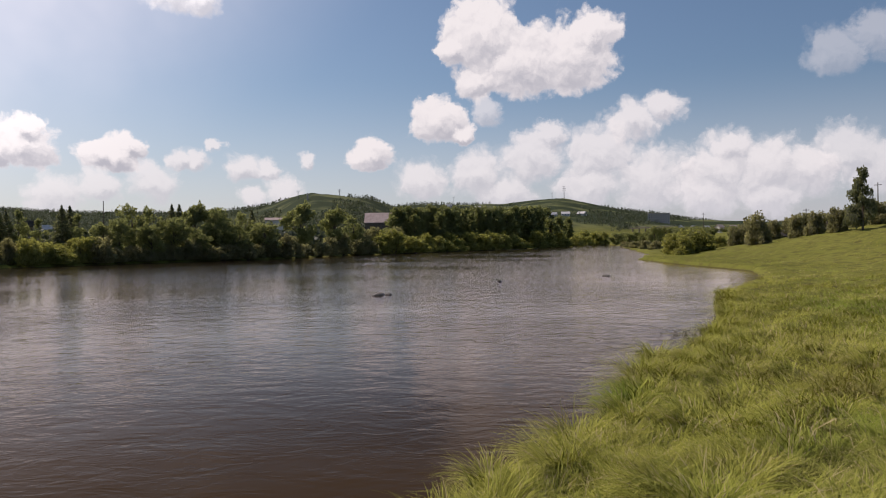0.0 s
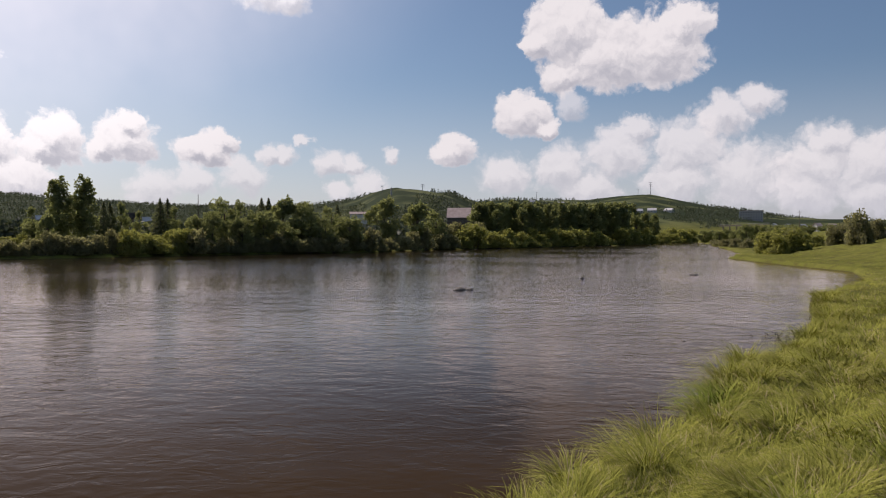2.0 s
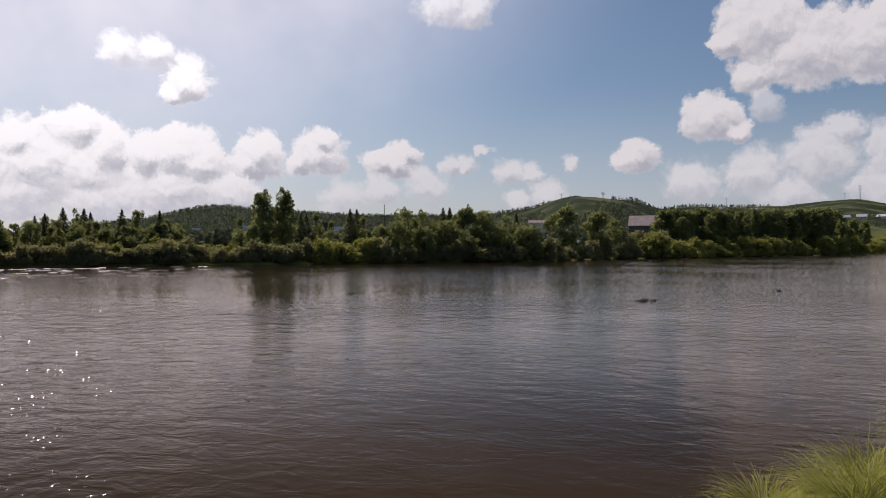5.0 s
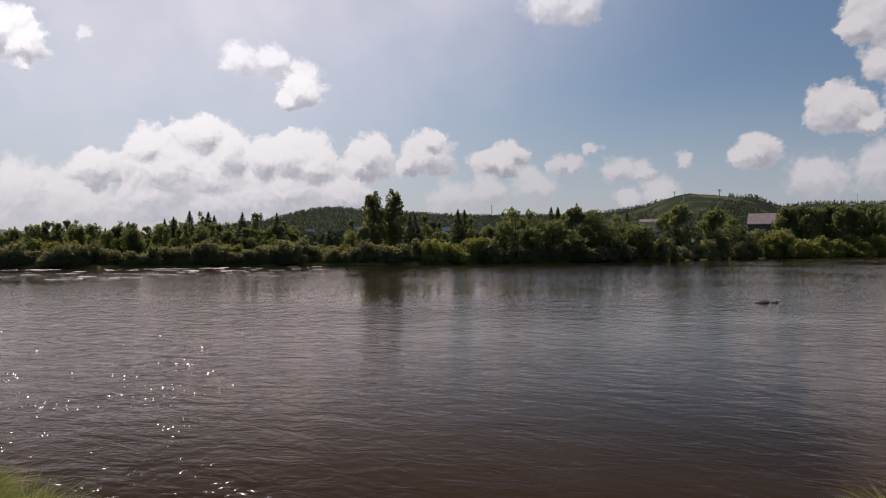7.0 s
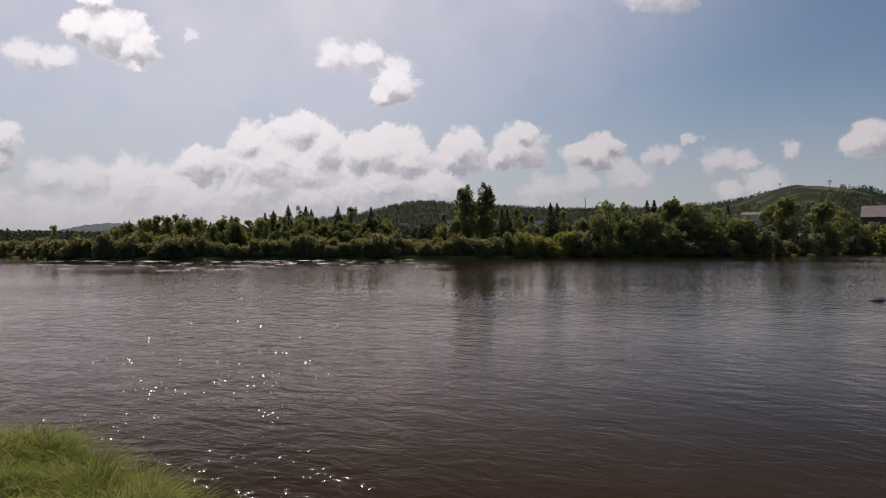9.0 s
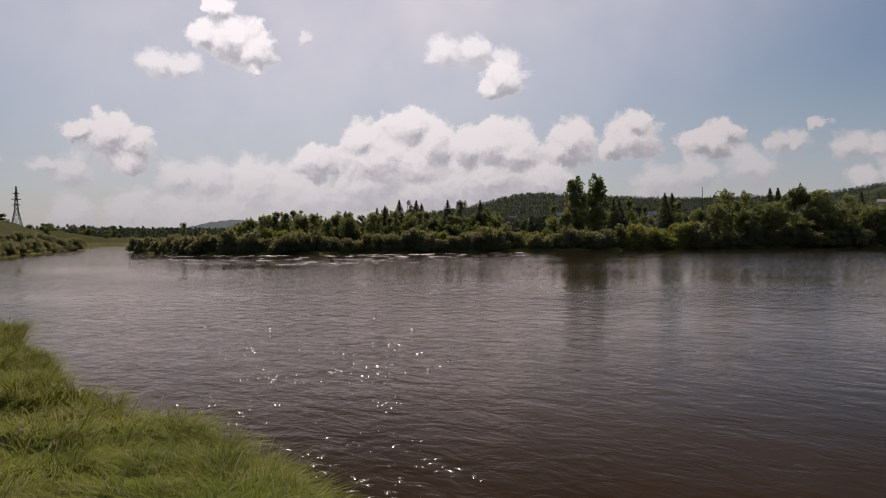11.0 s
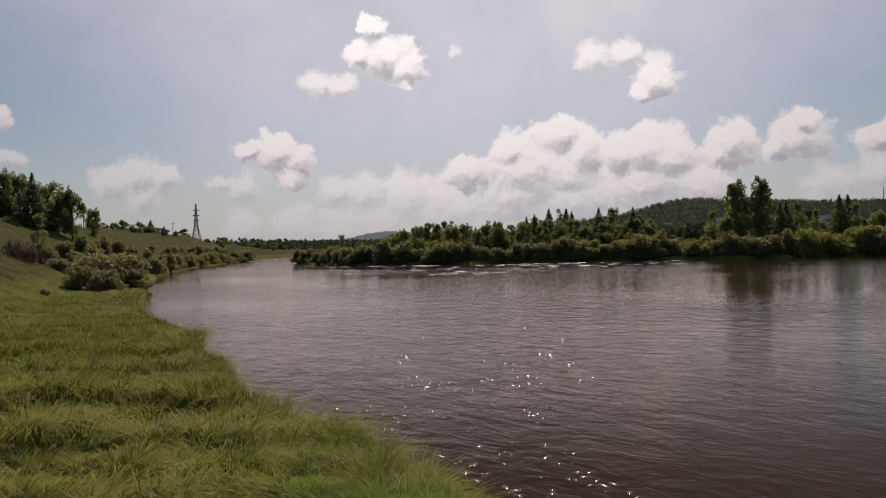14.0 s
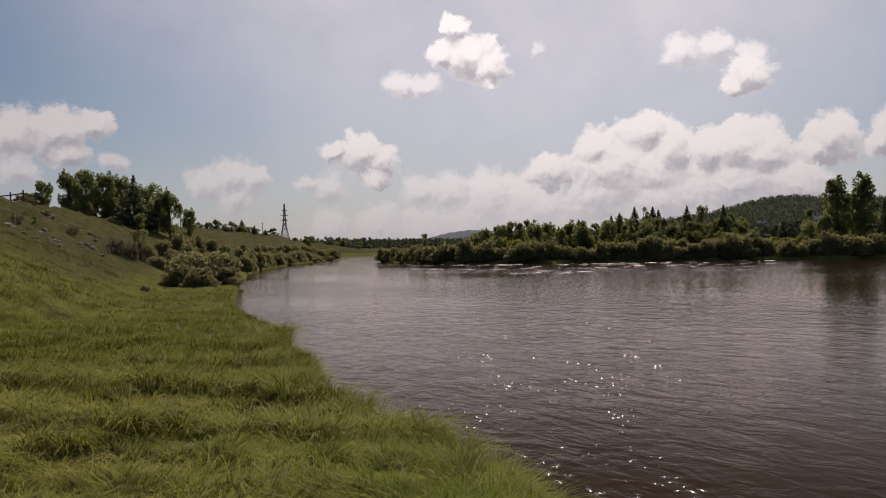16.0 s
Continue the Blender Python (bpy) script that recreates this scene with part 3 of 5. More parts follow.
def plant(kind, x, y, high, half_wide, label, group):
    key = (kind, PICK.randrange(4))
    if key not in LIBRARY:
        LIBRARY[key] = make_plant(*key)
    z = float(land(np.array([x]), np.array([y]))[0]) - 0.04
    wide = min(max(half_wide / WIDTH[kind], high * (1.35 if kind == "spruce_tree" else 0.95 if kind == "birch_tree" else 0.65)), high * 1.9)
    m = pose(x, y, z, 0, 0, PICK.uniform(0, 360)) @ Matrix.Diagonal((wide, wide, high, 1))
    if key in USED:
        ob = copy_thing(LIBRARY[key], m)
    else:
        USED.add(key)
        ob = LIBRARY[key]
        ob.matrix_basis = m
    ob.scale = m.to_scale()
    return tagged(ob, label, kind.replace("_", " "), group)


def far_bank_at(az):
    """How far off the far bank lies in a heading."""
    dx, dy = -math.sin(radians(az)), math.cos(radians(az))
    best = None
    for (ax, ay), (bx, by) in zip(FAR, FAR[1:]):
        ex, ey = bx - ax, by - ay
        den = dx * ey - dy * ex
        if abs(den) > 1e-9:
            r, u = (ax * ey - ay * ex) / den, (ax * dy - ay * dx) / den
            if r > 0 and 0 <= u <= 1 and (best is None or r < best):
                best = r
    return best or 120.0


def stand(kind, group, label, az, top, half, d):
    x, y = -d * math.sin(radians(az)), d * math.cos(radians(az))
    z = float(land(np.array([x]), np.array([y]))[0])
    if z < 0.12:
        return
    plant(kind, x, y, max(0.6, EYE[2] + d * math.tan(radians(top)) - z), d * math.tan(radians(half)), label, group)


def far_row(kind, group, label, rows):
    """Plants on the far bank: heading, height of the top and half width in degrees, metres behind the water's edge."""
    for az, top, half, off in rows:
        stand(kind, group, label, az, top, half, far_bank_at(az) + off)


def near_row(kind, group, label, rows):
    """The same with the distance from the path in metres."""
    for az, top, half, d in rows:
        stand(kind, group, label, az, top, half, d)


far_row("poplar_tree", "plants on the far bank", "tall dark green poplar above the willow thicket", [
    (39.2, 4.17, 0.86, 13), (37.6, 4.34, 0.82, 14)])
far_row("spruce_tree", "plants on the far bank", "dark green spruce behind the bank bushes", [
    (36.4, 2.78, 0.48, 30), (36.0, 2.78, 0.49, 32), (32.7, 3.13, 0.64, 20), (32.2, 3.10, 0.58, 22), (25.6, 3.24, 0.41, 14), (25.1, 3.24, 0.41, 15), (20.0, 2.84, 0.42, 40), (63.7, 1.66, 0.34, 14), (62.9, 1.43, 0.34, 16), (62.5, 1.33, 0.34, 15), (61.1, 1.60, 0.41, 14), (56.7, 2.07, 0.57, 18), (56.4, 1.99, 0.50, 17), (54.3, 2.29, 0.45, 20), (53.7, 2.48, 0.46, 18), (52.6, 2.91, 0.59, 18), (51.3, 2.87, 0.53, 19), (48.9, 2.87, 0.68, 18)])
far_row("spruce_tree", "plants on the far bank", "dark green spruce behind the bank bushes", [
    (46.4, 2.82, 0.62, 16), (50.9, 2.61, 0.47, 24), (58.2, 1.60, 0.43, 17)])
far_row("birch_tree", "plants on the far bank", "slender green birch behind the bank bushes", [
    (40.8, 2.38, 0.28, 40), (35.3, 2.84, 0.2, 30), (47.9, 2.74, 0.42, 22), (51.9, 2.78, 0.33, 22), (67, 0.80, 0.3, 8), (59.8, 1.80, 0.53, 14), (59.1, 1.75, 0.46, 15), (31.7, 2.57, 0.41, 16), (34.1, 2.26, 0.55, 25), (55.5, 1.69, 0.64, 22), (50, 2.02, 0.67, 24), (53.2, 2.02, 0.65, 22), (62, 1.21, 0.51, 14), (34.9, 2.24, 0.47, 35)])
far_row("round_tree", "plants on the far bank", "broad leafy green tree at the river bank", [
    (28.3, 3.20, 1.43, 9), (26.9, 3.05, 1.1, 8), (29.1, 2.09, 0.92, 4), (24.1, 3.04, 1.29, 9), (22.6, 2.83, 1.2, 7), (20.5, 2.66, 1.04, 9), (22.2, 1.83, 1.3, 4), (19.1, 1.80, 1.3, 4), (16.5, 3.09, 1.38, 13), (14, 2.69, 1.29, 8), (12.5, 2.33, 1.11, 6), (25.5, 2.13, 1.28, 4), (30.2, 1.79, 0.91, 6), (-2.6, 1.79, 0.71, 4), (20.9, 1.83, 1.13, 3), (23.9, 1.53, 1.12, 2), (27, 1.69, 1.1, 2)])
far_row("forest_tree", "plants on the far bank", "tall green deciduous tree in a dense stand", [
    (8.9, 2.83, 0.54, 22), (8.3, 2.93, 0.50, 26), (7.4, 2.73, 0.53, 24), (6.6, 2.97, 0.49, 28), (5.5, 2.88, 0.53, 24), (4.7, 2.91, 0.48, 30), (3.9, 2.74, 0.48, 26), (2.9, 2.81, 0.47, 28), (2.2, 2.64, 0.47, 24), (1.3, 2.42, 0.46, 26), (0.1, 2.82, 0.56, 30), (-0.9, 2.52, 0.52, 26), (-1.9, 2.59, 0.43, 32), (-3.2, 2.02, 0.42, 28), (-3.9, 1.86, 0.42, 40), (5.9, 2.40, 0.48, 16), (3.5, 2.32, 0.48, 16), (7.8, 2.32, 0.49, 16)])
far_row("forest_tree", "plants on the far bank", "tall green deciduous tree in a dense stand", [
    (9.2, 2.79, 0.82, 23.28), (8.8, 2.56, 0.60, 26.43), (8.4, 2.42, 0.64, 36.69), (8.1, 2.64, 0.69, 32.87), (7.7, 2.75, 0.78, 22.33), (7.3, 2.72, 0.58, 26.94), (6.9, 2.65, 0.79, 29.86), (6.5, 2.80, 0.64, 45.78), (6.1, 2.85, 0.72, 29.81), (5.7, 2.65, 0.64, 37.97), (5.4, 2.71, 0.72, 43.44), (5.0, 2.67, 0.59, 21.67), (4.7, 2.51, 0.68, 25.04), (4.3, 2.51, 0.70, 38.95), (3.9, 2.54, 0.62, 29.27), (3.6, 2.54, 0.59, 39.87), (3.2, 2.86, 0.71, 38.26), (2.9, 2.50, 0.75, 33.09)])
far_row("forest_tree", "plants on the far bank", "tall green deciduous tree in a dense stand", [
    (2.5, 2.80, 0.58, 33.75), (2.1, 2.67, 0.56, 43.48), (1.8, 2.67, 0.70, 25.72), (1.5, 2.78, 0.53, 28.92), (1.1, 2.76, 0.63, 29.8), (0.8, 2.53, 0.73, 24.56), (0.4, 2.70, 0.57, 37.24), (0.1, 2.46, 0.57, 39.93), (-0.3, 2.73, 0.53, 39.87), (-0.6, 2.71, 0.56, 31.33), (-0.9, 2.75, 0.60, 31.6), (-1.3, 2.67, 0.64, 27.51), (-1.6, 2.79, 0.53, 22.77), (-2.0, 2.62, 0.59, 41), (-2.2, 2.62, 0.65, 45.48)])
far_row("willow_bush", "plants on the far bank", "dense grey-green willow bush at the water", [
    (48.6, 0.19, 0.64, 1.614), (48.0, 0.06, 0.45, 0.829), (47.2, 0.29, 0.53, 2.99), (46.6, 0.09, 0.64, 2.206), (46.0, 0.60, 0.83, 1.951), (45.2, 0.80, 0.48, 2.468), (44.5, 1.17, 0.48, 2.704), (43.8, 0.45, 0.87, 2.371), (42.2, 0.27, 0.87, 1.778), (41.4, 0.13, 0.53, 1.099), (40.7, 0.34, 0.71, 2.179), (40.0, 1.00, 0.70, 1.572), (39.3, 0.89, 0.98, 2.3), (38.3, 0.62, 1.04, 2.277), (37.6, 0.58, 1.04, 2.79), (36.8, 0.69, 0.64, 2.63), (36.0, 1.09, 0.57, 2.679), (30.3, 1.19, 1.08, 1.49)])
far_row("willow_bush", "plants on the far bank", "dense grey-green willow bush at the water", [
    (29.2, 0.35, 0.80, 1.813), (28.4, 0.46, 0.93, 2.03), (27.4, 0.18, 0.89, 1.749), (26.4, 0.76, 0.77, 2.951), (25.5, 0.47, 0.60, 1.713), (24.5, 0.91, 0.97, 2.191), (23.7, 0.39, 0.88, 2.294), (22.9, 0.32, 1.05, 0.8488), (22.1, 0.35, 1.19, 1.352), (21.3, 0.43, 0.80, 1.601), (20.4, 0.65, 0.97, 1.461), (19.6, 0.33, 0.63, 2.052), (18.6, 0.84, 0.75, 2.568), (17.7, 1.27, 0.87, 2.336), (16.9, 1.03, 0.81, 2.634), (16.0, 0.42, 0.70, 1.541), (15.0, 0.42, 0.87, 1.295), (14.2, 0.84, 0.72, 2.575)])
far_row("willow_bush", "plants on the far bank", "dense grey-green willow bush at the water", [
    (13.2, 1.19, 0.76, 2.576), (12.2, 0.65, 0.81, 1.085), (11.3, 0.70, 0.76, 1.562), (69.7, 0.25, 0.54, 1.892), (69.1, 0.55, 0.69, 1.814), (68.6, 0.32, 0.70, 0.9575), (68.0, 0.44, 0.78, 2.86), (67.5, 0.19, 0.76, 1.377), (66.9, 0.81, 0.78, 2.257), (66.1, 0.55, 0.73, 2.414), (65.4, 1.13, 0.70, 0.8108), (64.9, 0.60, 0.47, 1.002), (64.2, 0.47, 0.53, 0.8517), (63.5, 0.88, 0.85, 2.282), (62.7, 0.17, 0.74, 2.557), (62.2, 0.28, 0.71, 2.373), (61.6, 0.33, 0.92, 0.9345), (60.9, 0.50, 0.88, 1.333)])
far_row("willow_bush", "plants on the far bank", "dense grey-green willow bush at the water", [
    (60.3, 0.74, 0.78, 2.458), (59.7, 0.64, 0.69, 1.571), (59.0, 0.82, 0.75, 2.941), (58.3, 0.30, 0.58, 2.32), (57.5, 0.32, 0.76, 1.864), (56.6, 0.11, 0.59, 1.011), (55.8, 0.04, 0.78, 1.775), (55.0, 0.55, 0.66, 1.238), (54.3, 0.43, 0.64, 2.32), (53.4, 0.43, 0.91, 1.709), (52.5, 0.40, 0.68, 1.279), (51.9, 0.68, 0.75, 1.179), (51.2, 1.04, 0.96, 1.116), (50.2, 0.57, 0.87, 1.83), (49.3, -0.02, 0.86, 1.859), (48.5, 0.09, 0.77, 2.414), (47.5, 0.53, 0.68, 1.317), (46.7, 0.53, 1.09, 2.679)])
far_row("willow_bush", "plants on the far bank", "dense grey-green willow bush at the water", [
    (46.0, 1.08, 0.70, 1.212), (45.1, 0.77, 1.07, 1.361)])
far_row("yellow_bush", "plants on the far bank", "yellowish green bush at the water", [
    (34.9, 1.12, 0.98, 1.703), (34.3, 1.00, 0.98, 2.72), (33.6, 0.77, 0.58, 2.381), (32.8, 0.47, 1.11, 1.912), (31.8, 1.00, 0.61, 2.119), (31.1, 1.13, 0.81, 2.143), (10.4, 1.11, 0.83, 2.825), (9.6, 1.46, 1.14, 2.736), (8.7, 1.05, 1.13, 2.84), (7.9, 0.73, 1.06, 2.259), (6.9, 1.07, 0.77, 1.3), (6.2, 0.85, 0.73, 2.582), (5.5, 0.60, 0.96, 2.832), (4.5, 0.54, 0.88, 0.8289), (3.6, 1.10, 0.71, 2.258), (2.8, 0.86, 1.05, 2.147), (2.0, 0.95, 1.00, 1.85), (1.1, 0.88, 0.64, 1.976)])
far_row("yellow_bush", "plants on the far bank", "yellowish green bush at the water", [
    (0.2, 0.93, 0.94, 2.828), (-0.7, 0.23, 0.52, 2.183), (-1.5, 1.03, 0.64, 1.391), (-2.3, 0.89, 0.74, 2.508), (-3.0, 1.23, 0.56, 1.074), (-3.6, 0.40, 0.91, 0.9895), (-4.4, 0.79, 0.64, 1.573), (-5.2, 0.54, 0.64, 1.22), (-5.8, 0.90, 0.73, 2.375), (-6.4, 0.90, 0.54, 1.621), (-7.2, 0.31, 0.63, 2.563)])
far_row("yellow_bush", "plants on the far bank", "yellowish green bush behind the bank", [
    (60.3, 0.91, 0.66, 7.203), (64.8, 0.70, 0.49, 10.99), (54.4, 0.64, 0.48, 10.69), (57.6, 0.83, 0.53, 14.19), (45.7, 0.84, 0.70, 7.668), (61.1, 0.71, 0.48, 18.42), (46.8, 1.10, 0.84, 11.24), (50.0, 0.56, 0.60, 15.46), (52.8, 0.55, 0.58, 16.56), (45.5, 0.59, 0.70, 7.586), (56.4, 0.92, 0.70, 15.5), (54.7, 1.05, 0.69, 14.83), (63.0, 0.55, 0.61, 7.724), (46.3, 1.06, 0.63, 16.09), (54.0, 0.75, 0.70, 12.41), (60.3, 1.11, 0.47, 16.02), (50.5, 0.75, 0.76, 11.03), (61.2, 0.93, 0.70, 6.59)])
far_row("yellow_bush", "plants on the far bank", "yellowish green bush behind the bank", [
    (56.1, 1.00, 0.72, 10.96), (59.9, 0.92, 0.61, 16.8), (59.4, 0.55, 0.48, 9.787), (64.6, 1.25, 0.63, 16.18), (62.9, 1.09, 0.54, 16.41), (49.1, 0.56, 0.71, 8.051), (58.5, 1.07, 0.62, 13.96), (62.5, 1.02, 0.65, 6.421), (31.1, 0.78, 0.80, 11.36), (32.6, 0.92, 0.69, 19.68), (31.8, 1.07, 0.76, 12.78), (32.3, 0.86, 0.48, 16.79), (31.9, 0.98, 0.65, 12.45), (34.6, 0.92, 0.48, 13.01), (32.0, 1.00, 0.67, 19.43), (30.6, 1.16, 0.76, 14.73), (9.8, 1.18, 0.59, 8.934), (1.1, 1.02, 0.55, 18.45)])
far_row("yellow_bush", "plants on the far bank", "yellowish green bush behind the bank", [
    (-1.5, 1.27, 0.69, 15.21), (-5.1, 1.08, 0.61, 12.12), (-3.3, 1.01, 0.66, 13.24), (-2.5, 1.16, 0.46, 8.512), (9.3, 1.21, 0.55, 13.97), (-1.6, 1.15, 0.56, 15.79), (5.1, 1.18, 0.72, 12.82), (7.5, 0.91, 0.73, 12.4), (4.0, 1.15, 0.66, 10.69), (10.7, 1.23, 0.77, 9.722), (2.4, 1.26, 0.53, 10.05), (3.4, 1.27, 0.48, 9.321)])
far_row("birch_tree", "plants on the far bank", "slender green birch behind the bank bushes", [
    (62, 1.81, 0.45, 10.31), (56.4, 1.90, 0.64, 10.72), (57.5, 1.92, 0.48, 23.52), (61.1, 2.13, 0.54, 12.31), (52.9, 1.98, 0.53, 10.73), (50.6, 2.02, 0.7, 16.52), (46.1, 1.98, 0.58, 13.72), (48.7, 1.74, 0.59, 11.31), (51.6, 1.49, 0.64, 10.05), (64.6, 1.19, 0.45, 10.51), (64.1, 1.33, 0.6, 12.81), (45.2, 1.84, 0.72, 22.84), (46, 2.18, 0.59, 18.5), (45.8, 2.15, 0.59, 21.9), (63, 1.64, 0.5, 19.52), (46.2, 2.08, 0.7, 20.28), (48.3, 1.80, 0.75, 15.08), (57.2, 2.03, 0.65, 16.73)])
far_row("birch_tree", "plants on the far bank", "slender green birch behind the bank bushes", [
    (60, 2.09, 0.61, 18.48), (51, 1.94, 0.62, 12.15), (51, 2.22, 0.62, 20.62), (51.8, 2.16, 0.56, 21.81), (52.4, 1.57, 0.71, 16.3), (46.9, 1.65, 0.6, 15.18), (63.7, 1.44, 0.62, 11.47), (53.9, 2.14, 0.51, 19.09), (60.6, 2.18, 0.48, 19.02), (53.6, 2.23, 0.54, 23.54), (61, 1.80, 0.53, 20.94), (53.3, 1.64, 0.62, 12.63), (61.8, 1.98, 0.62, 11.58), (64.7, 1.16, 0.45, 22.51), (63.5, 1.50, 0.47, 21.61), (53, 1.75, 0.68, 22.2)])
far_row("round_tree", "plants on the far bank", "leafy green tree behind the bank bushes", [
    (56.6, 1.52, 0.69, 9.553), (51.8, 1.62, 0.82, 9.081), (56.6, 1.60, 0.57, 15.74), (46.6, 1.62, 0.82, 16.48), (59.9, 1.69, 0.82, 12.69), (54.5, 1.82, 0.64, 10.31), (49.9, 1.33, 0.77, 13.86), (40.8, 1.27, 0.93, 14.78), (45.5, 1.62, 0.95, 20.88), (58, 1.35, 0.59, 9.342), (46.9, 1.70, 0.78, 16.95), (63.8, 1.42, 0.57, 14.05), (56.6, 1.44, 0.79, 12.02), (62.5, 1.67, 0.62, 9.086), (61.2, 1.45, 0.72, 21.67), (39.9, 1.29, 0.74, 10.26)])
far_row("round_tree", "plants on the far bank", "leafy green tree behind the bank bushes", [
    (57.6, 1.61, 0.7, 15.59), (56.3, 1.38, 0.64, 14.48), (51.9, 1.79, 0.59, 10.86), (45.6, 1.59, 0.94, 19), (39.9, 1.80, 0.67, 8.185), (54.4, 1.68, 0.58, 15.64), (62.6, 1.67, 0.57, 19.23), (54.7, 1.72, 0.58, 14.01), (49.4, 1.48, 0.9, 19.32), (59.1, 1.80, 0.76, 19.05)])
far_row("willow_bush", "plants on the far bank", "rounded green bush in front of the barn", [
    (11.9, 1.75, 0.75, 12), (10.9, 1.60, 0.65, 11), (10.0, 1.55, 0.60, 12), (9.2, 1.60, 0.60, 11)])
far_row("yellow_bush", "plants on the far bank", "low yellow-green scrub in a clearing", [
    (45.0, 0.45, 0.55, 12), (44.5, 0.30, 0.50, 9), (44.1, 0.55, 0.45, 20), (43.6, 0.35, 0.55, 11), (43.2, 0.50, 0.45, 24), (42.8, 0.25, 0.50, 8), (42.3, 0.45, 0.55, 18), (41.9, 0.30, 0.45, 10), (41.5, 0.60, 0.45, 26), (41.1, 0.35, 0.50, 14), (31.8, 0.60, 0.50, 9), (32.9, 0.55, 0.50, 10), (34.0, 0.50, 0.45, 9)])
near_row("round_tree", "trees by the town", "dark green tree on the low bank below the town", [
    (-6.9, 0.75, 0.50, 470), (-7.4, 0.62, 0.55, 455), (-7.9, 0.70, 0.50, 480), (-8.4, 0.60, 0.55, 440), (-8.9, 0.72, 0.50, 470), (-9.4, 0.62, 0.55, 430), (-9.9, 0.75, 0.50, 450), (-10.4, 0.65, 0.55, 420), (-10.9, 0.72, 0.50, 440), (-11.4, 0.70, 0.55, 410),
    (-6.6, 0.40, 0.60, 500), (-7.6, 0.35, 0.60, 500), (-8.6, 0.35, 0.60, 500), (-9.6, 0.35, 0.60, 500)])
near_row("willow_bush", "plants on the near bank", "low bush along the bank beyond the point", [
    (-8.9, 0.10, 0.55, 210), (-8.4, 0.05, 0.50, 260), (-9.5, 0.15, 0.55, 185), (-8.0, 0.05, 0.45, 310), (-10.2, 0.20, 0.60, 165)])
near_row("birch_tree", "plants on the far bank", "lone slender birch on the tip of the island", [(68.4, 1.20, 0.40, 124)])
near_row("willow_bush", "trees at the bend", "low dark bush on the flat bank at the bend", [
    (72.9, 0.12, 0.60, 255), (73.5, 0.15, 0.60, 262), (74.1, 0.10, 0.60, 258), (74.7, 0.15, 0.60, 250), (75.3, 0.12, 0.60, 240), (75.9, 0.18, 0.60, 230), (76.5, 0.15, 0.60, 220), (73.2, 0.30, 0.55, 300), (74.4, 0.32, 0.55, 300), (75.6, 0.35, 0.55, 290)])
near_row("round_tree", "trees on the hillside", "dark leafy tree on the crest of the slope", [
    (85.9, 2.50, 0.35, 150), (85.1, 2.35, 0.42, 150), (84.5, 2.30, 0.36, 155), (83.9, 2.45, 0.40, 160), (83.3, 2.20, 0.42, 165), (82.8, 2.32, 0.36, 170), (82.2, 2.05, 0.36, 175), (81.6, 1.92, 0.36, 185), (81.0, 1.78, 0.36, 190), (80.4, 1.62, 0.36, 195)])
near_row("willow_bush", "plants on the far bank", "dense willow bush on the tip of the island", [
    (72.3, 0.04, 0.39, 139.1), (71.8, 0.35, 0.54, 134.4), (71.2, 0.25, 0.55, 132), (70.6, 0.41, 0.64, 129.6), (70.0, 0.30, 0.64, 127.3), (71.4, 0.10, 0.63, 127.3), (70.3, 0.06, 0.64, 122.6)])
near_row("yellow_bush", "plants on the near bank", "dense bright green willow bush on the grassy point", [
    (-12.9, 1.05, 1.55, 104), (-11.6, 0.78, 0.95, 100), (-14.6, 0.45, 0.85, 118), (-15.6, 0.30, 0.55, 124), (-12.2, 0.62, 0.8, 98)])
near_row("willow_bush", "plants on the near bank", "tall leafy willow bush beside the sheds", [
    (-17.2, 2.49, 0.90, 94.29), (-20.8, 2.20, 0.70, 96.64), (-22.2, 2.46, 0.56, 94.29), (-19.7, 1.93, 0.53, 99)])
near_row("pine_tree", "plants on the near bank", "dark green pine on the grassy slope", [
    (-23.7, 4.70, 0.71, 91.93)])
near_row("willow_bush", "plants on the near bank", "low bush on the grassy slope", [
    (-23.4, 2.65, 0.66, 101.4), (-24.8, 2.65, 0.87, 99), (-15.7, 1.17, 0.50, 112), (-16.4, 1.31, 0.63, 112), (-18.2, 1.54, 0.61, 108.4), (-19.1, 1.71, 0.47, 113.1), (-20.2, 1.99, 0.59, 110.8), (-21.3, 2.19, 0.57, 110.8), (-22.8, 2.36, 0.49, 112), (-24.2, 2.87, 0.59, 108.4), (-17.3, 1.56, 0.69, 106.1)])
near_row("round_tree", "trees on the hillside", "leafy tree in a group on the hillside", [
    (93.6, 5.66, 0.52, 99), (92.6, 5.88, 0.73, 101.4), (91.3, 5.75, 0.64, 103.7), (90.3, 5.58, 0.52, 106.1), (88.0, 5.22, 0.94, 103.7), (87.1, 4.42, 0.44, 101.4), (95.2, 5.09, 0.63, 91.93), (88.8, 4.89, 0.71, 106.1), (92.1, 5.42, 0.60, 108.4), (93.2, 5.29, 0.53, 106.1), (90.8, 5.34, 0.55, 108.4), (85.8, 3.28, 0.34, 117.9)])
near_row("spruce_tree", "trees on the hillside", "dark spruce on the hillside", [
    (89.5, 5.76, 0.79, 101.4), (83.8, 2.28, 0.56, 165), (82.1, 2.51, 0.82, 176.8), (82.5, 2.18, 0.63, 176.8), (81.2, 2.08, 0.77, 182.7), (80.4, 1.74, 0.64, 188.6), (83.2, 1.94, 0.56, 176.8)])
near_row("birch_tree", "trees on the hillside", "thin young tree on the slope", [
    (89.2, 3.04, 0.57, 56.57), (95.7, 2.80, 0.25, 47.14)])
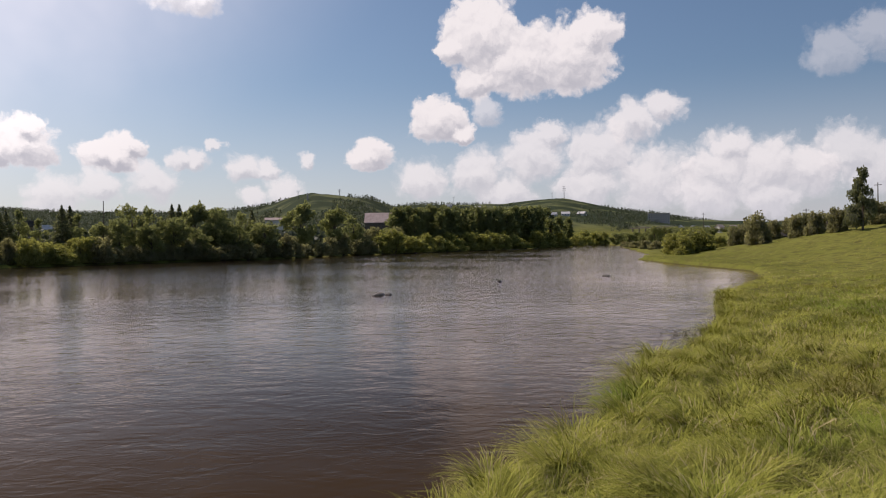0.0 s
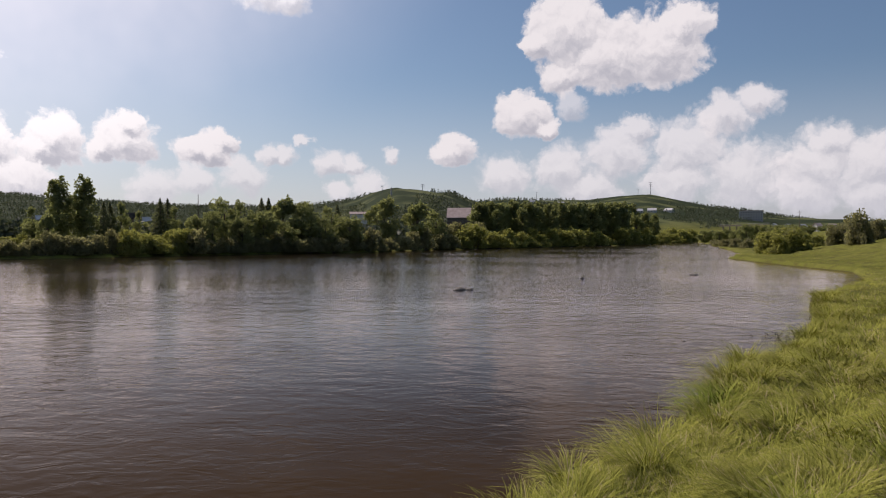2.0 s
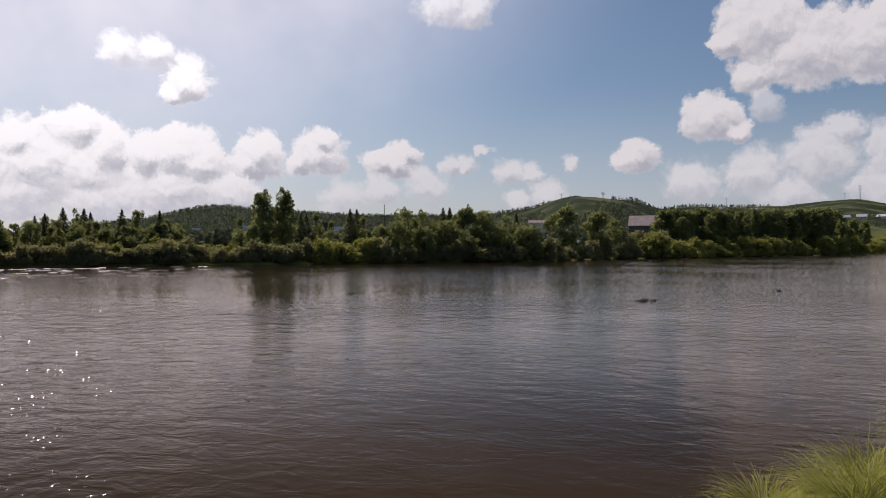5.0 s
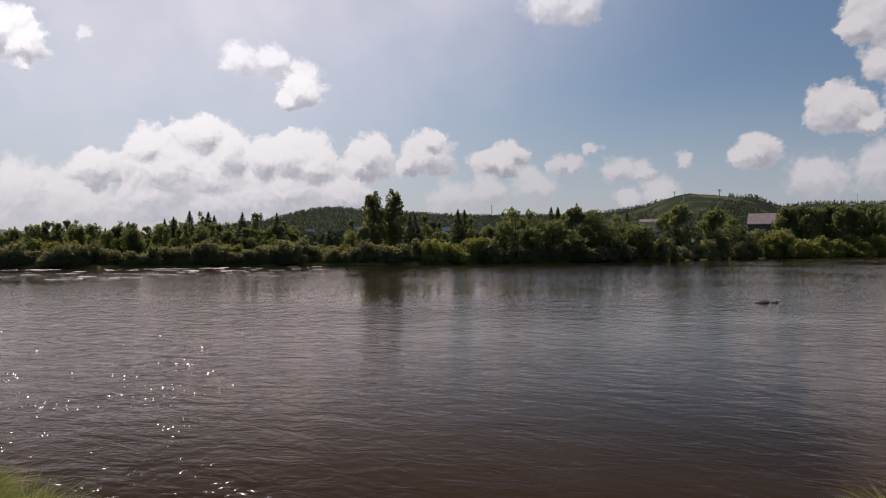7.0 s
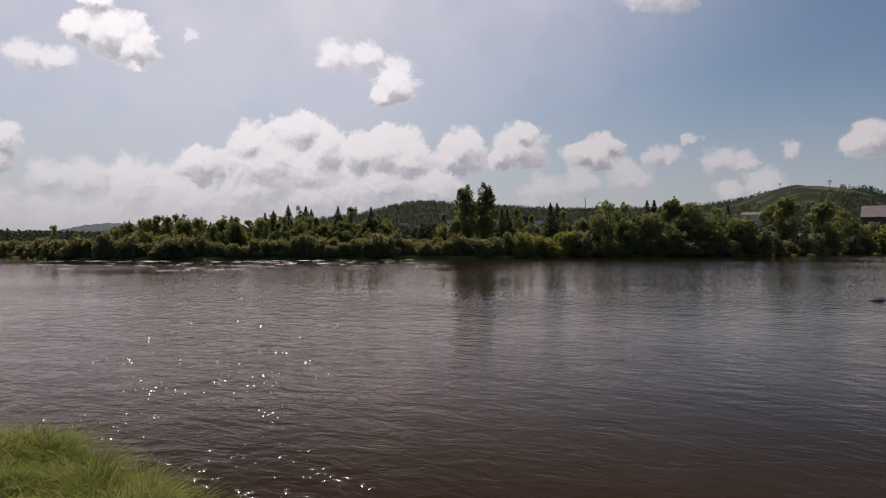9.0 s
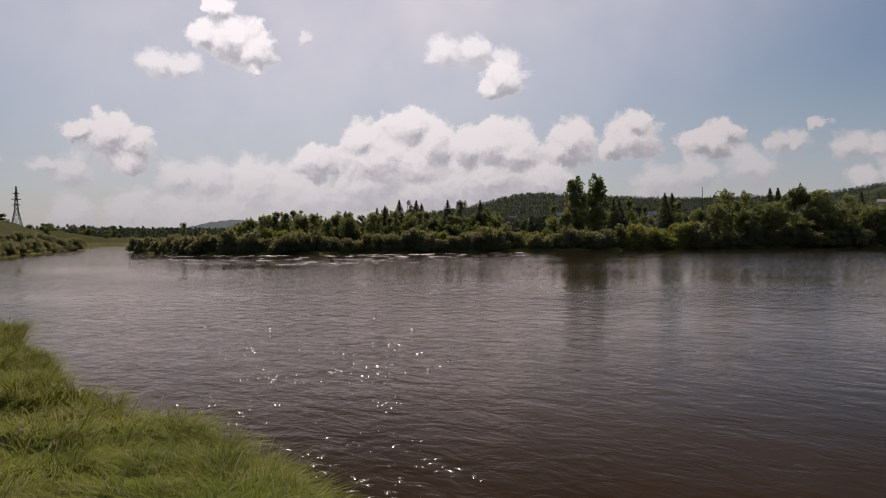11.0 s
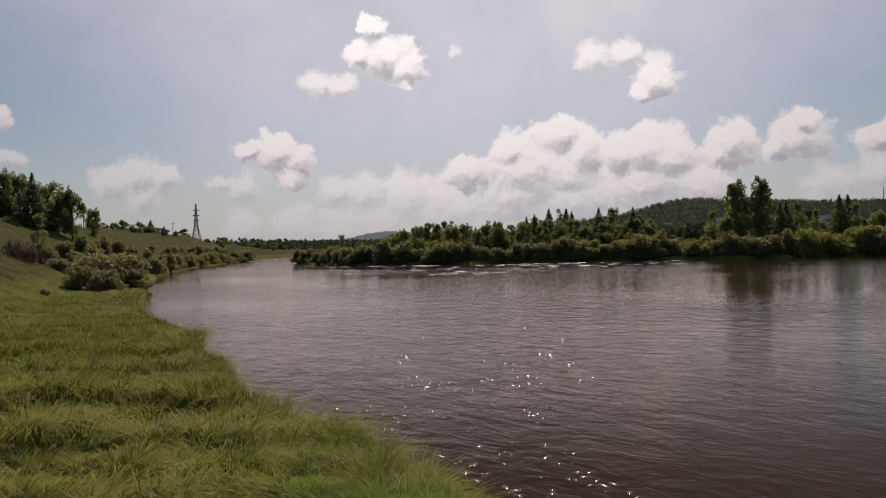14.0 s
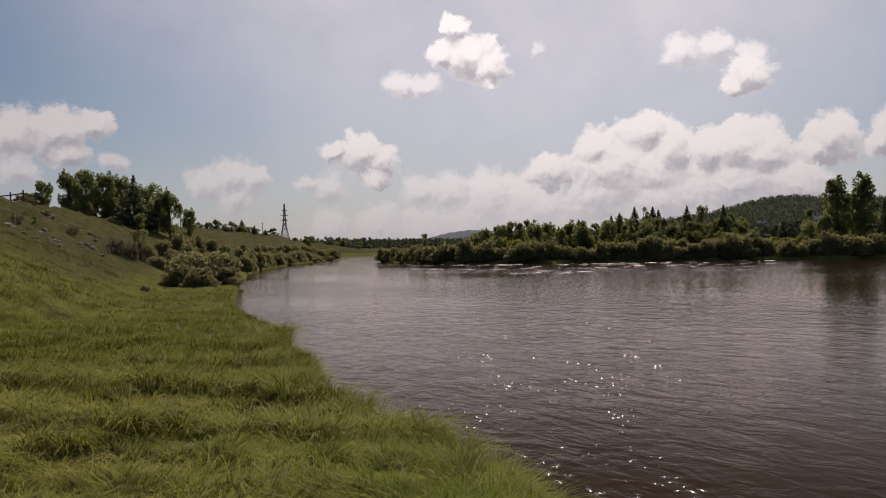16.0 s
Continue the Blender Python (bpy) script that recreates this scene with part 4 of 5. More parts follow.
near_row("willow_bush", "trees on the hillside", "grey-green willow bush leaning over the water", [
    (85.4, 0.81, 1.83, 48.32), (83.5, 0.28, 1.48, 49.5), (86.8, -0.19, 1.26, 44.79), (83.1, -0.73, 1.09, 47.14), (85.2, -0.67, 1.37, 43.61), (84.3, 0.46, 1.54, 51.86), (86.4, 0.42, 1.27, 51.86)])
near_row("willow_bush", "trees on the hillside", "low grey-green bush on the slope", [
    (90.6, 0.75, 0.75, 58), (89.9, 0.45, 0.90, 56), (88.6, 0.95, 0.65, 63), (87.6, 1.25, 0.66, 71), (86.0, 1.03, 0.75, 73), (88.0, 0.10, 0.85, 55), (87.2, 0.65, 0.80, 60), (94.9, 2.2, 0.35, 62), (92.3, 1.55, 0.40, 60),
    (85.2, 1.63, 0.53, 100), (84.3, 1.20, 0.53, 106), (83.3, 0.77, 0.63, 108), (82.1, 0.75, 0.48, 130), (81.0, 0.52, 0.48, 141), (86.6, 1.75, 0.60, 92), (85.7, 1.35, 0.55, 88)])
near_row("willow_bush", "trees on the hillside", "dark undergrowth below the grove on the hillside", [
    (93.6, 4.10, 0.50, 103), (92.4, 3.95, 0.55, 104), (91.2, 3.65, 0.55, 105), (90.1, 3.40, 0.55, 105), (89.2, 3.15, 0.50, 105), (88.2, 2.90, 0.50, 104), (96.2, 4.50, 0.75, 90), (95.4, 4.35, 0.50, 92)])
near_row("willow_bush", "bushes on the bank", "low grey-green bush at the river bank", [
    (81.6, -0.18, 0.64, 88.39), (80.9, -0.32, 0.56, 100.2), (80.0, -0.00, 0.57, 115.5), (79.0, -0.23, 0.58, 117.9), (78.2, -0.04, 0.49, 139.1), (77.3, -0.19, 0.50, 147.3), (76.5, -0.04, 0.50, 165), (79.2, 0.27, 0.49, 129.6), (82.5, -0.08, 0.55, 84.86), (75.4, -0.06, 0.51, 176.8)])
near_row("round_tree", "trees at the bend", "dark green tree on the low bank at the bend", [
    (75.3, 0.53, 0.48, 350.7), (77.3, 0.91, 0.49, 383.5), (73.0, 0.64, 0.52, 385.1), (73.5, 0.59, 0.45, 363.4), (77.3, 0.85, 0.50, 388.5), (75.1, 0.71, 0.42, 360), (73.5, 0.66, 0.59, 344.1), (76.5, 0.69, 0.44, 381), (73.5, 0.45, 0.50, 337.5), (74.9, 0.64, 0.47, 350.7), (74.1, 0.47, 0.36, 371.4), (76.2, 0.68, 0.56, 386.8), (74.6, 0.79, 0.58, 345.5), (76.1, 0.55, 0.42, 350.3), (72.7, 0.43, 0.42, 356.7), (76.7, 0.86, 0.40, 387.9), (77.9, 0.83, 0.38, 340.1), (75.3, 0.56, 0.55, 369.4)])
near_row("round_tree", "trees at the bend", "dark green tree on the low bank at the bend", [
    (77.0, 1.17, 0.30, 350.8), (78.3, 1.08, 0.33, 301.8), (77.4, 1.16, 0.29, 350.6), (78.1, 0.80, 0.28, 353.1), (77.2, 0.90, 0.27, 286.7), (77.1, 1.10, 0.28, 341), (79.9, 1.79, 0.40, 233.5), (82.7, 1.79, 0.30, 281.5), (83.3, 1.78, 0.25, 190.2), (82.8, 1.32, 0.25, 197.1), (79.5, 1.22, 0.41, 202.9), (82.8, 1.30, 0.31, 251.4), (83.1, 1.85, 0.29, 256.1), (80.4, 1.48, 0.31, 233.9)])
near_row("round_tree", "trees by the town", "dark green tree in front of the town", [
    (-13.0, 0.94, 0.62, 238.2), (-14.1, 0.85, 0.61, 234.2), (-16.9, 0.86, 0.4, 250.5), (-11.0, 1.04, 0.69, 277.5), (-16.3, 0.99, 0.36, 364.4), (-15.6, 0.84, 0.55, 299.4), (-15.5, 1.00, 0.51, 283.6), (-10.6, 0.94, 0.48, 295.8), (-12.4, 0.98, 0.48, 313.7), (-17.1, 0.84, 0.59, 357.9), (-11.7, 0.86, 0.46, 223.6), (-13.4, 0.90, 0.48, 322), (-11.7, 0.86, 0.52, 290.5), (-13.6, 0.87, 0.66, 300), (-13.0, 0.92, 0.39, 280.6), (-16.1, 0.88, 0.37, 361.5), (-12.5, 0.85, 0.48, 240.8), (-13.8, 0.87, 0.49, 363.9)])
near_row("round_tree", "trees by the town", "dark green tree in front of the town", [
    (-15.0, 0.96, 0.45, 295.6), (-12.6, 0.97, 0.57, 365.4), (-14.0, 1.00, 0.43, 270.3), (-14.3, 1.00, 0.39, 260.8), (-11.7, 1.04, 0.54, 374.1), (-13.7, 0.90, 0.61, 358.3), (-16.5, 0.93, 0.54, 223.1), (-16.3, 0.95, 0.48, 368.2), (-11.7, 1.01, 0.63, 313.3), (-10.2, 1.05, 0.5, 201.8), (-15.9, 0.98, 0.43, 273.7), (-13.5, 0.95, 0.55, 324.8), (-12.9, 1.02, 0.66, 330.7), (-10.1, 0.97, 0.62, 387.4), (-10.0, 1.05, 0.54, 280), (-16.4, 0.86, 0.44, 279.3)])
near_row("willow_bush", "bushes on the bank", "dense grey-green willow bush at the river bank", [
    (82.0, 0.05, 0.69, 77.79), (81.6, 0.21, 0.57, 83.91), (81.2, 0.26, 0.64, 90.04), (80.9, 0.29, 0.70, 96.17), (80.5, 0.09, 0.62, 102.3), (80.2, 0.28, 0.54, 108.4), (79.7, 0.12, 0.70, 114.6), (79.4, 0.09, 0.56, 120.7), (79.0, -0.09, 0.65, 126.8), (78.6, 0.11, 0.54, 132.9), (78.3, 0.21, 0.72, 139.1), (77.9, 0.29, 0.63, 145.2), (77.5, 0.09, 0.59, 151.3), (77.1, 0.03, 0.73, 157.5), (76.8, -0.00, 0.69, 163.6), (76.4, 0.28, 0.52, 169.7), (76.0, 0.19, 0.59, 175.8), (75.6, 0.29, 0.73, 182)])
near_row("willow_bush", "bushes on the bank", "dense grey-green willow bush at the river bank", [
    (82.2, 0.79, 0.59, 100.2), (81.8, 0.48, 0.42, 107.2), (81.5, 0.48, 0.49, 114.3), (81.0, 0.77, 0.45, 121.4), (80.6, 0.83, 0.53, 128.5), (80.2, 0.68, 0.61, 135.5), (79.8, 0.48, 0.42, 142.6), (79.4, 0.66, 0.50, 149.7), (78.9, 0.75, 0.48, 156.8), (78.5, 0.70, 0.59, 163.8), (78.2, 0.67, 0.44, 170.9), (77.7, 0.71, 0.53, 178), (77.3, 0.56, 0.48, 185), (76.9, 0.48, 0.48, 192.1)])

# ---- buildings, masts and stones ----
ROOF_GREY = mottled("old_slate_roof", (0.42, 0.31, 0.27), (0.60, 0.48, 0.43), 0.7, 0.75)
ROOF_LIGHT = mottled("pale_metal_roof", (0.50, 0.49, 0.48), (0.68, 0.66, 0.65), 0.9, 0.7)
ROOF_DARK = mottled("dark_felt_roof", (0.035, 0.032, 0.030), (0.09, 0.08, 0.07), 1.2, 0.8)
WOOD = mottled("weathered_boards", (0.09, 0.07, 0.055), (0.22, 0.18, 0.14), 2.0, 0.85)
PLASTER = mottled("pale_plaster", (0.50, 0.48, 0.45), (0.70, 0.68, 0.64), 0.8, 0.9)
BRICK = mottled("brownish_brick", (0.46, 0.41, 0.38), (0.60, 0.54, 0.50), 1.0, 0.9)
PANE = mottled("dark_panes", (0.02, 0.022, 0.025), (0.05, 0.055, 0.06), 0.5, 0.15)


def part(name, bm, mat, parent, label=""):
    mesh = bpy.data.meshes.new(name)
    bm.to_mesh(mesh)
    bm.free()
    mesh.materials.append(mat)
    ob = new(name, mesh)
    ob.parent = parent
    return tagged(ob, label)


def slab(bm, x0, y0, z0, x1, y1, z1):
    v = [bm.verts.new((x, y, z)) for z in (z0, z1) for x, y in ((x0, y0), (x1, y0), (x1, y1), (x0, y1))]
    for f in ((3, 2, 1, 0), (4, 5, 6, 7), (0, 1, 5, 4), (1, 2, 6, 5), (2, 3, 7, 6), (3, 0, 4, 7)):
        bm.faces.new([v[i] for i in f])
    return bm


def beam(bm, a, b, w):
    """A square bar from a to b."""
    a, b = Vector(a), Vector(b)
    d = (b - a).normalized()
    s = d.cross(Vector((0, 0, 1)) if abs(d.z) < 0.9 else Vector((1, 0, 0))).normalized() * w / 2
    t = d.cross(s).normalized() * w / 2
    v = [bm.verts.new(p + i * s + j * t) for p in (a, b) for i, j in ((-1, -1), (1, -1), (1, 1), (-1, 1))]
    for f in ((3, 2, 1, 0), (4, 5, 6, 7), (0, 1, 5, 4), (1, 2, 6, 5), (2, 3, 7, 6), (3, 0, 4, 7)):
        bm.faces.new([v[i] for i in f])


def spot(az, d):
    x, y = -d * math.sin(radians(az)), d * math.cos(radians(az))
    return x, y, float(land(np.array([x]), np.array([y]))[0])


def settle(az, el, d0):
    """How far off the rising ground comes up to that height in a heading."""
    d = np.arange(d0, 1800, 5.0)
    x, y = -d * math.sin(radians(az)), d * math.cos(radians(az))
    up = np.degrees(np.arctan2(land(x, y) - EYE[2], d))
    hit = np.nonzero(up >= el)[0]
    return float(d[hit[0]]) if len(hit) else d0 * 1.5


def house(name, label, az, d, half, top, eave, wall_mat, roof_mat, turn=0.0, windows=3, deep=0.6, group="", low=False):
    """A gabled house: heading, distance, half width, height of ridge and eaves in degrees."""
    x, y, z = spot(az, d)
    w = d * math.tan(radians(half))
    e = max(2.0, EYE[2] + d * math.tan(radians(eave)) - z)
    h = max(e + 0.8, EYE[2] + d * math.tan(radians(top)) - z)
    l = w * deep
    if low:
        e, h = 0.8, 1.4
    root = new(name)
    root.matrix_basis = pose(x, y, z - (0.5 if low else 0.0), 0, 0, az + turn)
    bm = bmesh.new()
    slab(bm, -w, -l, -1.5, w, l, e)
    for sx in (-w, w - 0.2):
        a = [bm.verts.new(p) for p in ((sx, -l, e), (sx, l, e), (sx, 0, h - 0.15))]
        b = [bm.verts.new(p) for p in ((sx + 0.2, -l, e), (sx + 0.2, l, e), (sx + 0.2, 0, h - 0.15))]
        bm.faces.new(a)
        bm.faces.new(b[::-1])
        for i in range(3):
            bm.faces.new((a[i], a[(i + 1) % 3], b[(i + 1) % 3], b[i]))
    part("wall", bm, wall_mat, root)
    bm = bmesh.new()
    o = 0.35
    for s in (-1, 1):
        drop = (h - e) / l * o
        p = [(-w - o, s * (l + o), e - drop), (w + o, s * (l + o), e - drop), (w + o, 0, h), (-w - o, 0, h)]
        lo = [bm.verts.new(q) for q in p]
        hi = [bm.verts.new((q[0], q[1], q[2] + 0.16)) for q in p]
        bm.faces.new(lo)
        bm.faces.new(hi[::-1])
        for i in range(4):
            bm.faces.new((lo[i], hi[i], hi[(i + 1) % 4], lo[(i + 1) % 4]))
    bmesh.ops.recalc_face_normals(bm, faces=bm.faces)
    part("roof", bm, roof_mat, root)
    for k in range(windows):
        cx = -w + (k + 0.5) * 2 * w / windows
        s = min(0.9, w / windows * 0.7)
        win = part("window", slab(bmesh.new(), cx - s / 2, -l - 0.06, e * 0.5 - s * 0.6, cx + s / 2, -l + 0.05, e * 0.5 + s * 0.6), PANE, root)
        bm = bmesh.new()
        for x0, x1, z0, z1 in ((-s / 2 - 0.1, -s / 2, -s * 0.7, s * 0.7), (s / 2, s / 2 + 0.1, -s * 0.7, s * 0.7), (-s / 2, s / 2, s * 0.6, s * 0.7), (-s / 2, s / 2, -s * 0.7, -s * 0.6)):
            slab(bm, cx + x0, -l - 0.09, e * 0.5 + z0, cx + x1, -l + 0.05, e * 0.5 + z1)
        part("frame", bm, PLASTER, win)
    return tagged(root, label, "house", group)


TOWN = "houses of the town"
house("barn", "long barn with a weathered pinkish grey roof behind trees", 10.4, 354, 1.15, 2.45, 1.73, WOOD, ROOF_GREY, -4, 0, 0.75)
house("shed", "low shed with a pale roof beside the barn", 9.1, 365, 0.38, 2.12, 1.86, WOOD, ROOF_LIGHT, 8, 1, 0.7)
house("warehouse", "pale blue and white low warehouse behind trees", 18.4, 389, 0.64, 2.15, 2.00, PLASTER, ROOF_GREY, 0, 6, 0.4)
for az, top in ((-2.7, 2.29), (-3.7, 2.32), (-4.9, 2.30), (-1.8, 2.23)):
    house("house", "small house with a pale roof on the hill", az, settle(az, top - 0.30, 500), 0.31, top, top - 0.17, PLASTER, ROOF_LIGHT, 20 * (az + 3.5), 3, 0.7, TOWN)
for az, top in ((5.2, 3.04), (6.6, 2.89), (3.0, 2.88)):
    house("house", "small pale house below the ridge", az, settle(az, top - 0.25, 600), 0.26, top, top - 0.15, PLASTER, ROOF_LIGHT, 15, 3, 0.6, TOWN)
for az, top, d, m, rf in ((40.3, 1.71, 248, PLASTER, ROOF_LIGHT), (34.7, 1.92, 194, WOOD, ROOF_DARK), (33.6, 1.67, 236, PLASTER, ROOF_LIGHT), (43.9, 1.53, 283, PLASTER, ROOF_LIGHT)):
    house("house", "small wooden house among the trees", az, d, 0.22, top - 0.07, top - 0.20, WOOD, rf, 10, 2, 0.7, TOWN)
for az, top, d in ((-13.8, 1.04, 495), (-14.7, 1.10, 448), (-15.6, 1.04, 471), (-12.0, 1.11, 566), (-12.9, 1.07, 530)):
    house("house", "small town house with a pale roof", az, d, 0.24, top, top - 0.17, PLASTER, ROOF_LIGHT if az > -14 else ROOF_GREY, az * 9, 2, 0.8, TOWN)
SHEDS = "sheds on the grassy slope"
house("shed", "low dark shed with a felt roof on the slope", -18.9, 113, 0.59, 1.26, 1.06, WOOD, ROOF_DARK, 14, 0, 0.8, SHEDS, True)
house("shed", "weathered board shed with a dark roof", -21.9, 116, 0.47, 1.75, 1.50, WOOD, ROOF_DARK, -8, 0, 0.9, SHEDS, True)


def apartment_block():
    far = settle(-10.5, 1.35, 500)
    x, y, z = spot(-10.5, far)
    root = new("apartment_building")
    root.matrix_basis = pose(x, y, z, 0, 0, -10.5)
    top = EYE[2] + far * math.tan(radians(2.02)) - z
    floors = 4
    part("wall", slab(bmesh.new(), -13, -6, -3, 13, 6, top), BRICK, root)
    part("gable_wall", slab(bmesh.new(), -13.6, -6.1, -3, -13.002, 6.1, top - 0.3), PLASTER, root, "white gable wall")
    part("roof", slab(bmesh.new(), -13.8, -6.6, top + 0.004, 13.5, 6.6, top + 0.5), ROOF_GREY, root)
    for f in range(floors):
        for k in range(9):
            cx, cz = -11.5 + k * 2.85, top - 2.0 - f * 2.8
            part("window", slab(bmesh.new(), cx - 0.55, -6.08, cz - 0.6, cx + 0.55, -5.9, cz + 0.6), PANE, root)
    tagged(root, "brown brick apartment block with a white end wall", "apartment building")


apartment_block()


def road_bridge():
    x0, y0, _ = spot(-8.4, 754)
    x1, y1, _ = spot(-11.7, 707)
    z = EYE[2] + 730 * math.tan(radians(1.00))
    root = new("bridge")
    bm = bmesh.new()
    beam(bm, (x0, y0, z), (x1, y1, z), 1.1)
    part("deck", bm, STONE, root)
    bm = bmesh.new()
    beam(bm, (x0, y0, z + 1.5), (x1, y1, z + 1.5), 0.25)
    part("rail", bm, STEEL, root)
    for k in range(7):
        u = (k + 0.5) / 7
        x, y = x0 + (x1 - x0) * u, y0 + (y1 - y0) * u
        part("pier", slab(bmesh.new(), x - 0.5, y - 0.5, -1.0, x + 0.5, y + 0.5, z - 0.6), STONE, root)
    tagged(root, "long pale concrete bridge in front of the town", "bridge")


road_bridge()


def mast(name, label, az, d, top, w, arms=2, mat=None):
    x, y, z = spot(az, d)
    h = EYE[2] + d * math.tan(radians(top)) - z
    root = new(name)
    root.matrix_basis = pose(x, y, z, 0, 0, az)
    verts, tris = tubes([[(0, 0, -1, w), (0, 0, h * 0.5, w * 0.8), (0, 0, h, w * 0.5)]], 8)
    pole = new("pole", fast_mesh("pole", verts, tris, mat or STEEL))
    pole.parent = root
    for k in range(arms):
        bm = bmesh.new()
        zz = h * (0.94 - 0.13 * k)
        beam(bm, (-w * 5, 0, zz), (w * 5, 0, zz), w * 0.8)
        part("crossarm", bm, mat or STEEL, root)
    tagged(root, label, name.replace("_", " "))


mast("radio_mast", "thin grey radio mast on the hilltop", 13.5, 960, 4.28, 0.45, 3)
mast("radio_mast", "thin grey radio mast on the hilltop", 16.6, 930, 4.19, 0.35, 2)
mast("chimney", "dark brick chimney on the hillside", 15.9, 800, 4.02, 0.9, 0, BRICK)
mast("radio_mast", "thin grey radio mast on the bare hill", -3.6, 1450, 4.27, 0.6, 3)
mast("radio_mast", "thin grey radio mast on the bare hill", -2.7, 1440, 3.77, 0.35, 1)
mast("radio_mast", "thin grey radio mast on the ridge", 4.8, 1420, 3.63, 0.4, 1)
mast("utility_pole", "dark wooden utility pole behind the trees", 30.1, 151, 3.39, 0.11, 0, BARK)
mast("utility_pole", "grey wooden utility pole on the slope", -24.6, 112, 3.66, 0.09, 1, BARK)
mast("utility_pole", "grey wooden utility pole by the sheds", -20.3, 118, 2.08, 0.09, 1, BARK)
mast("utility_pole", "grey wooden utility pole near the town", -13.6, 283, 1.99, 0.12, 1, BARK)
mast("utility_pole", "thin pole on the wooded slope", 80.6, 271, 2.26, 0.14, 1, BARK)
mast("utility_pole", "thin pole on the wooded slope", 86.4, 153, 2.93, 0.10, 1, BARK)


def pylon(az, d, top):
    x, y, z = spot(az, d)
    h = EYE[2] + d * math.tan(radians(top)) - z
    root = new("power_pylon")
    root.matrix_basis = pose(x, y, z, 0, 0, az + 12)

    def half(u):
        return h * (0.125 - 0.19 * u if u < 0.47 else 0.0357 - 0.052 * (u - 0.47))

    w = 0.011 * h
    marks = [0, 0.16, 0.31, 0.44, 0.56, 0.66, 0.75, 0.83, 0.91, 1.0]
    corners = ((-1, -1), (1, -1), (1, 1), (-1, 1))
    for i, j in corners:
        bm = bmesh.new()
        for u, v in zip(marks, marks[1:]):
            beam(bm, (i * half(u), j * half(u), u * h - (0.5 if u == 0 else 0)), (i * half(v), j * half(v), v * h), w)
        part("leg", bm, STEEL, root)
    for (i, j), (p, q) in zip(corners, corners[1:] + corners[:1]):
        bm = bmesh.new()
        for u, v in zip(marks, marks[1:]):
            beam(bm, (i * half(u), j * half(u), u * h), (p * half(v), q * half(v), v * h), w * 0.6)
            beam(bm, (p * half(u), q * half(u), u * h), (i * half(v), j * half(v), v * h), w * 0.6)
            beam(bm, (i * half(v), j * half(v), v * h), (p * half(v), q * half(v), v * h), w * 0.6)
        part("bracing", bm, STEEL, root)
    for u, reach in ((0.60, 0.085), (0.72, 0.095), (0.84, 0.075)):
        bm = bmesh.new()
        for j in (-1, 1):
            beam(bm, (-reach * h, 0, u * h), (0, j * half(u), u * h + 0.02 * h), w * 0.8)
            beam(bm, (reach * h, 0, u * h), (0, j * half(u), u * h + 0.02 * h), w * 0.8)
        beam(bm, (-reach * h, 0, u * h), (reach * h, 0, u * h), w * 0.8)
        part("crossarm", bm, STEEL, root)
    tagged(root, "grey steel lattice power pylon on the slope", "power pylon")


pylon(79.0, 354, 3.62)


def stone(name, x, y, z, size, label, category, flat=0.6, seed=0, mat=None):
    rng = np.random.default_rng(seed)
    bm = bmesh.new()
    bmesh.ops.create_icosphere(bm, subdivisions=2, radius=1)
    for v in bm.verts:
        k = 1 + 0.16 * math.sin(v.co.x * 4 + seed) + 0.14 * math.sin(v.co.y * 5 + seed * 2) + rng.normal() * 0.05
        v.co = Vector((v.co.x * k, v.co.y * k * 0.75, v.co.z * k * flat)) * size
    for f in bm.faces:
        f.smooth = True
    mesh = bpy.data.meshes.new(name)
    bm.to_mesh(mesh)
    bm.free()
    mesh.materials.append(mat or STONE)
    ob = new(name, mesh)
    ob.matrix_basis = pose(x, y, z, 0, 0, seed * 47 % 360)
    return tagged(ob, label, category)


stone("rock", -6.05, 32.13, -0.06, 0.42, "brown wet rock breaking the river surface", "rock", 0.42, 1)
stone("rock", -5.65, 32.40, -0.05, 0.22, "brown wet rock breaking the river surface", "rock", 0.6, 2)
stone("rock", -1.03, 42.82, 0.0, 0.14, "small dark rock in the river", "rock", 0.7, 3)
stone("rock", 5.64, 48.35, -0.02, 0.25, "small wet rock in the river", "rock", 0.4, 4)
stone("rock", 1.77, 16.89, -0.02, 0.07, "small dark stone in the shallow water", "rock", 0.5, 5)
PALE = mottled("pale_stone", (0.26, 0.22, 0.17), (0.42, 0.37, 0.29), 5.0, 0.85, 0.5, 0.02)
CLUSTERS = ((96.9, 43.5), (94.9, 45.0), (92.6, 52.0), (91.6, 55.0), (94.6, 62.0), (88.2, 58.0))
rocks = np.random.default_rng(21)
for k in range(70):
    az, d = CLUSTERS[k % 6] if k < 48 else (rocks.uniform(87.0, 98.0), rocks.uniform(44, 70))
    az, d = az + rocks.normal(0, 0.45), d + rocks.normal(0, 1.3)
    x, y, z = spot(az, d)
    stone("rock", x, y, z + 0.03, rocks.uniform(0.07, 0.24), "pale stone lying on the dry slope", "rock", 0.55, 30 + k, PALE)["group"] = "stones on the slope"
x, y, z = spot(88.9, 36.5)
stone("stump", x, y, z + 0.08, 0.2, "small dark tree stump in the grass", "stump", 0.9, 9, BARK)


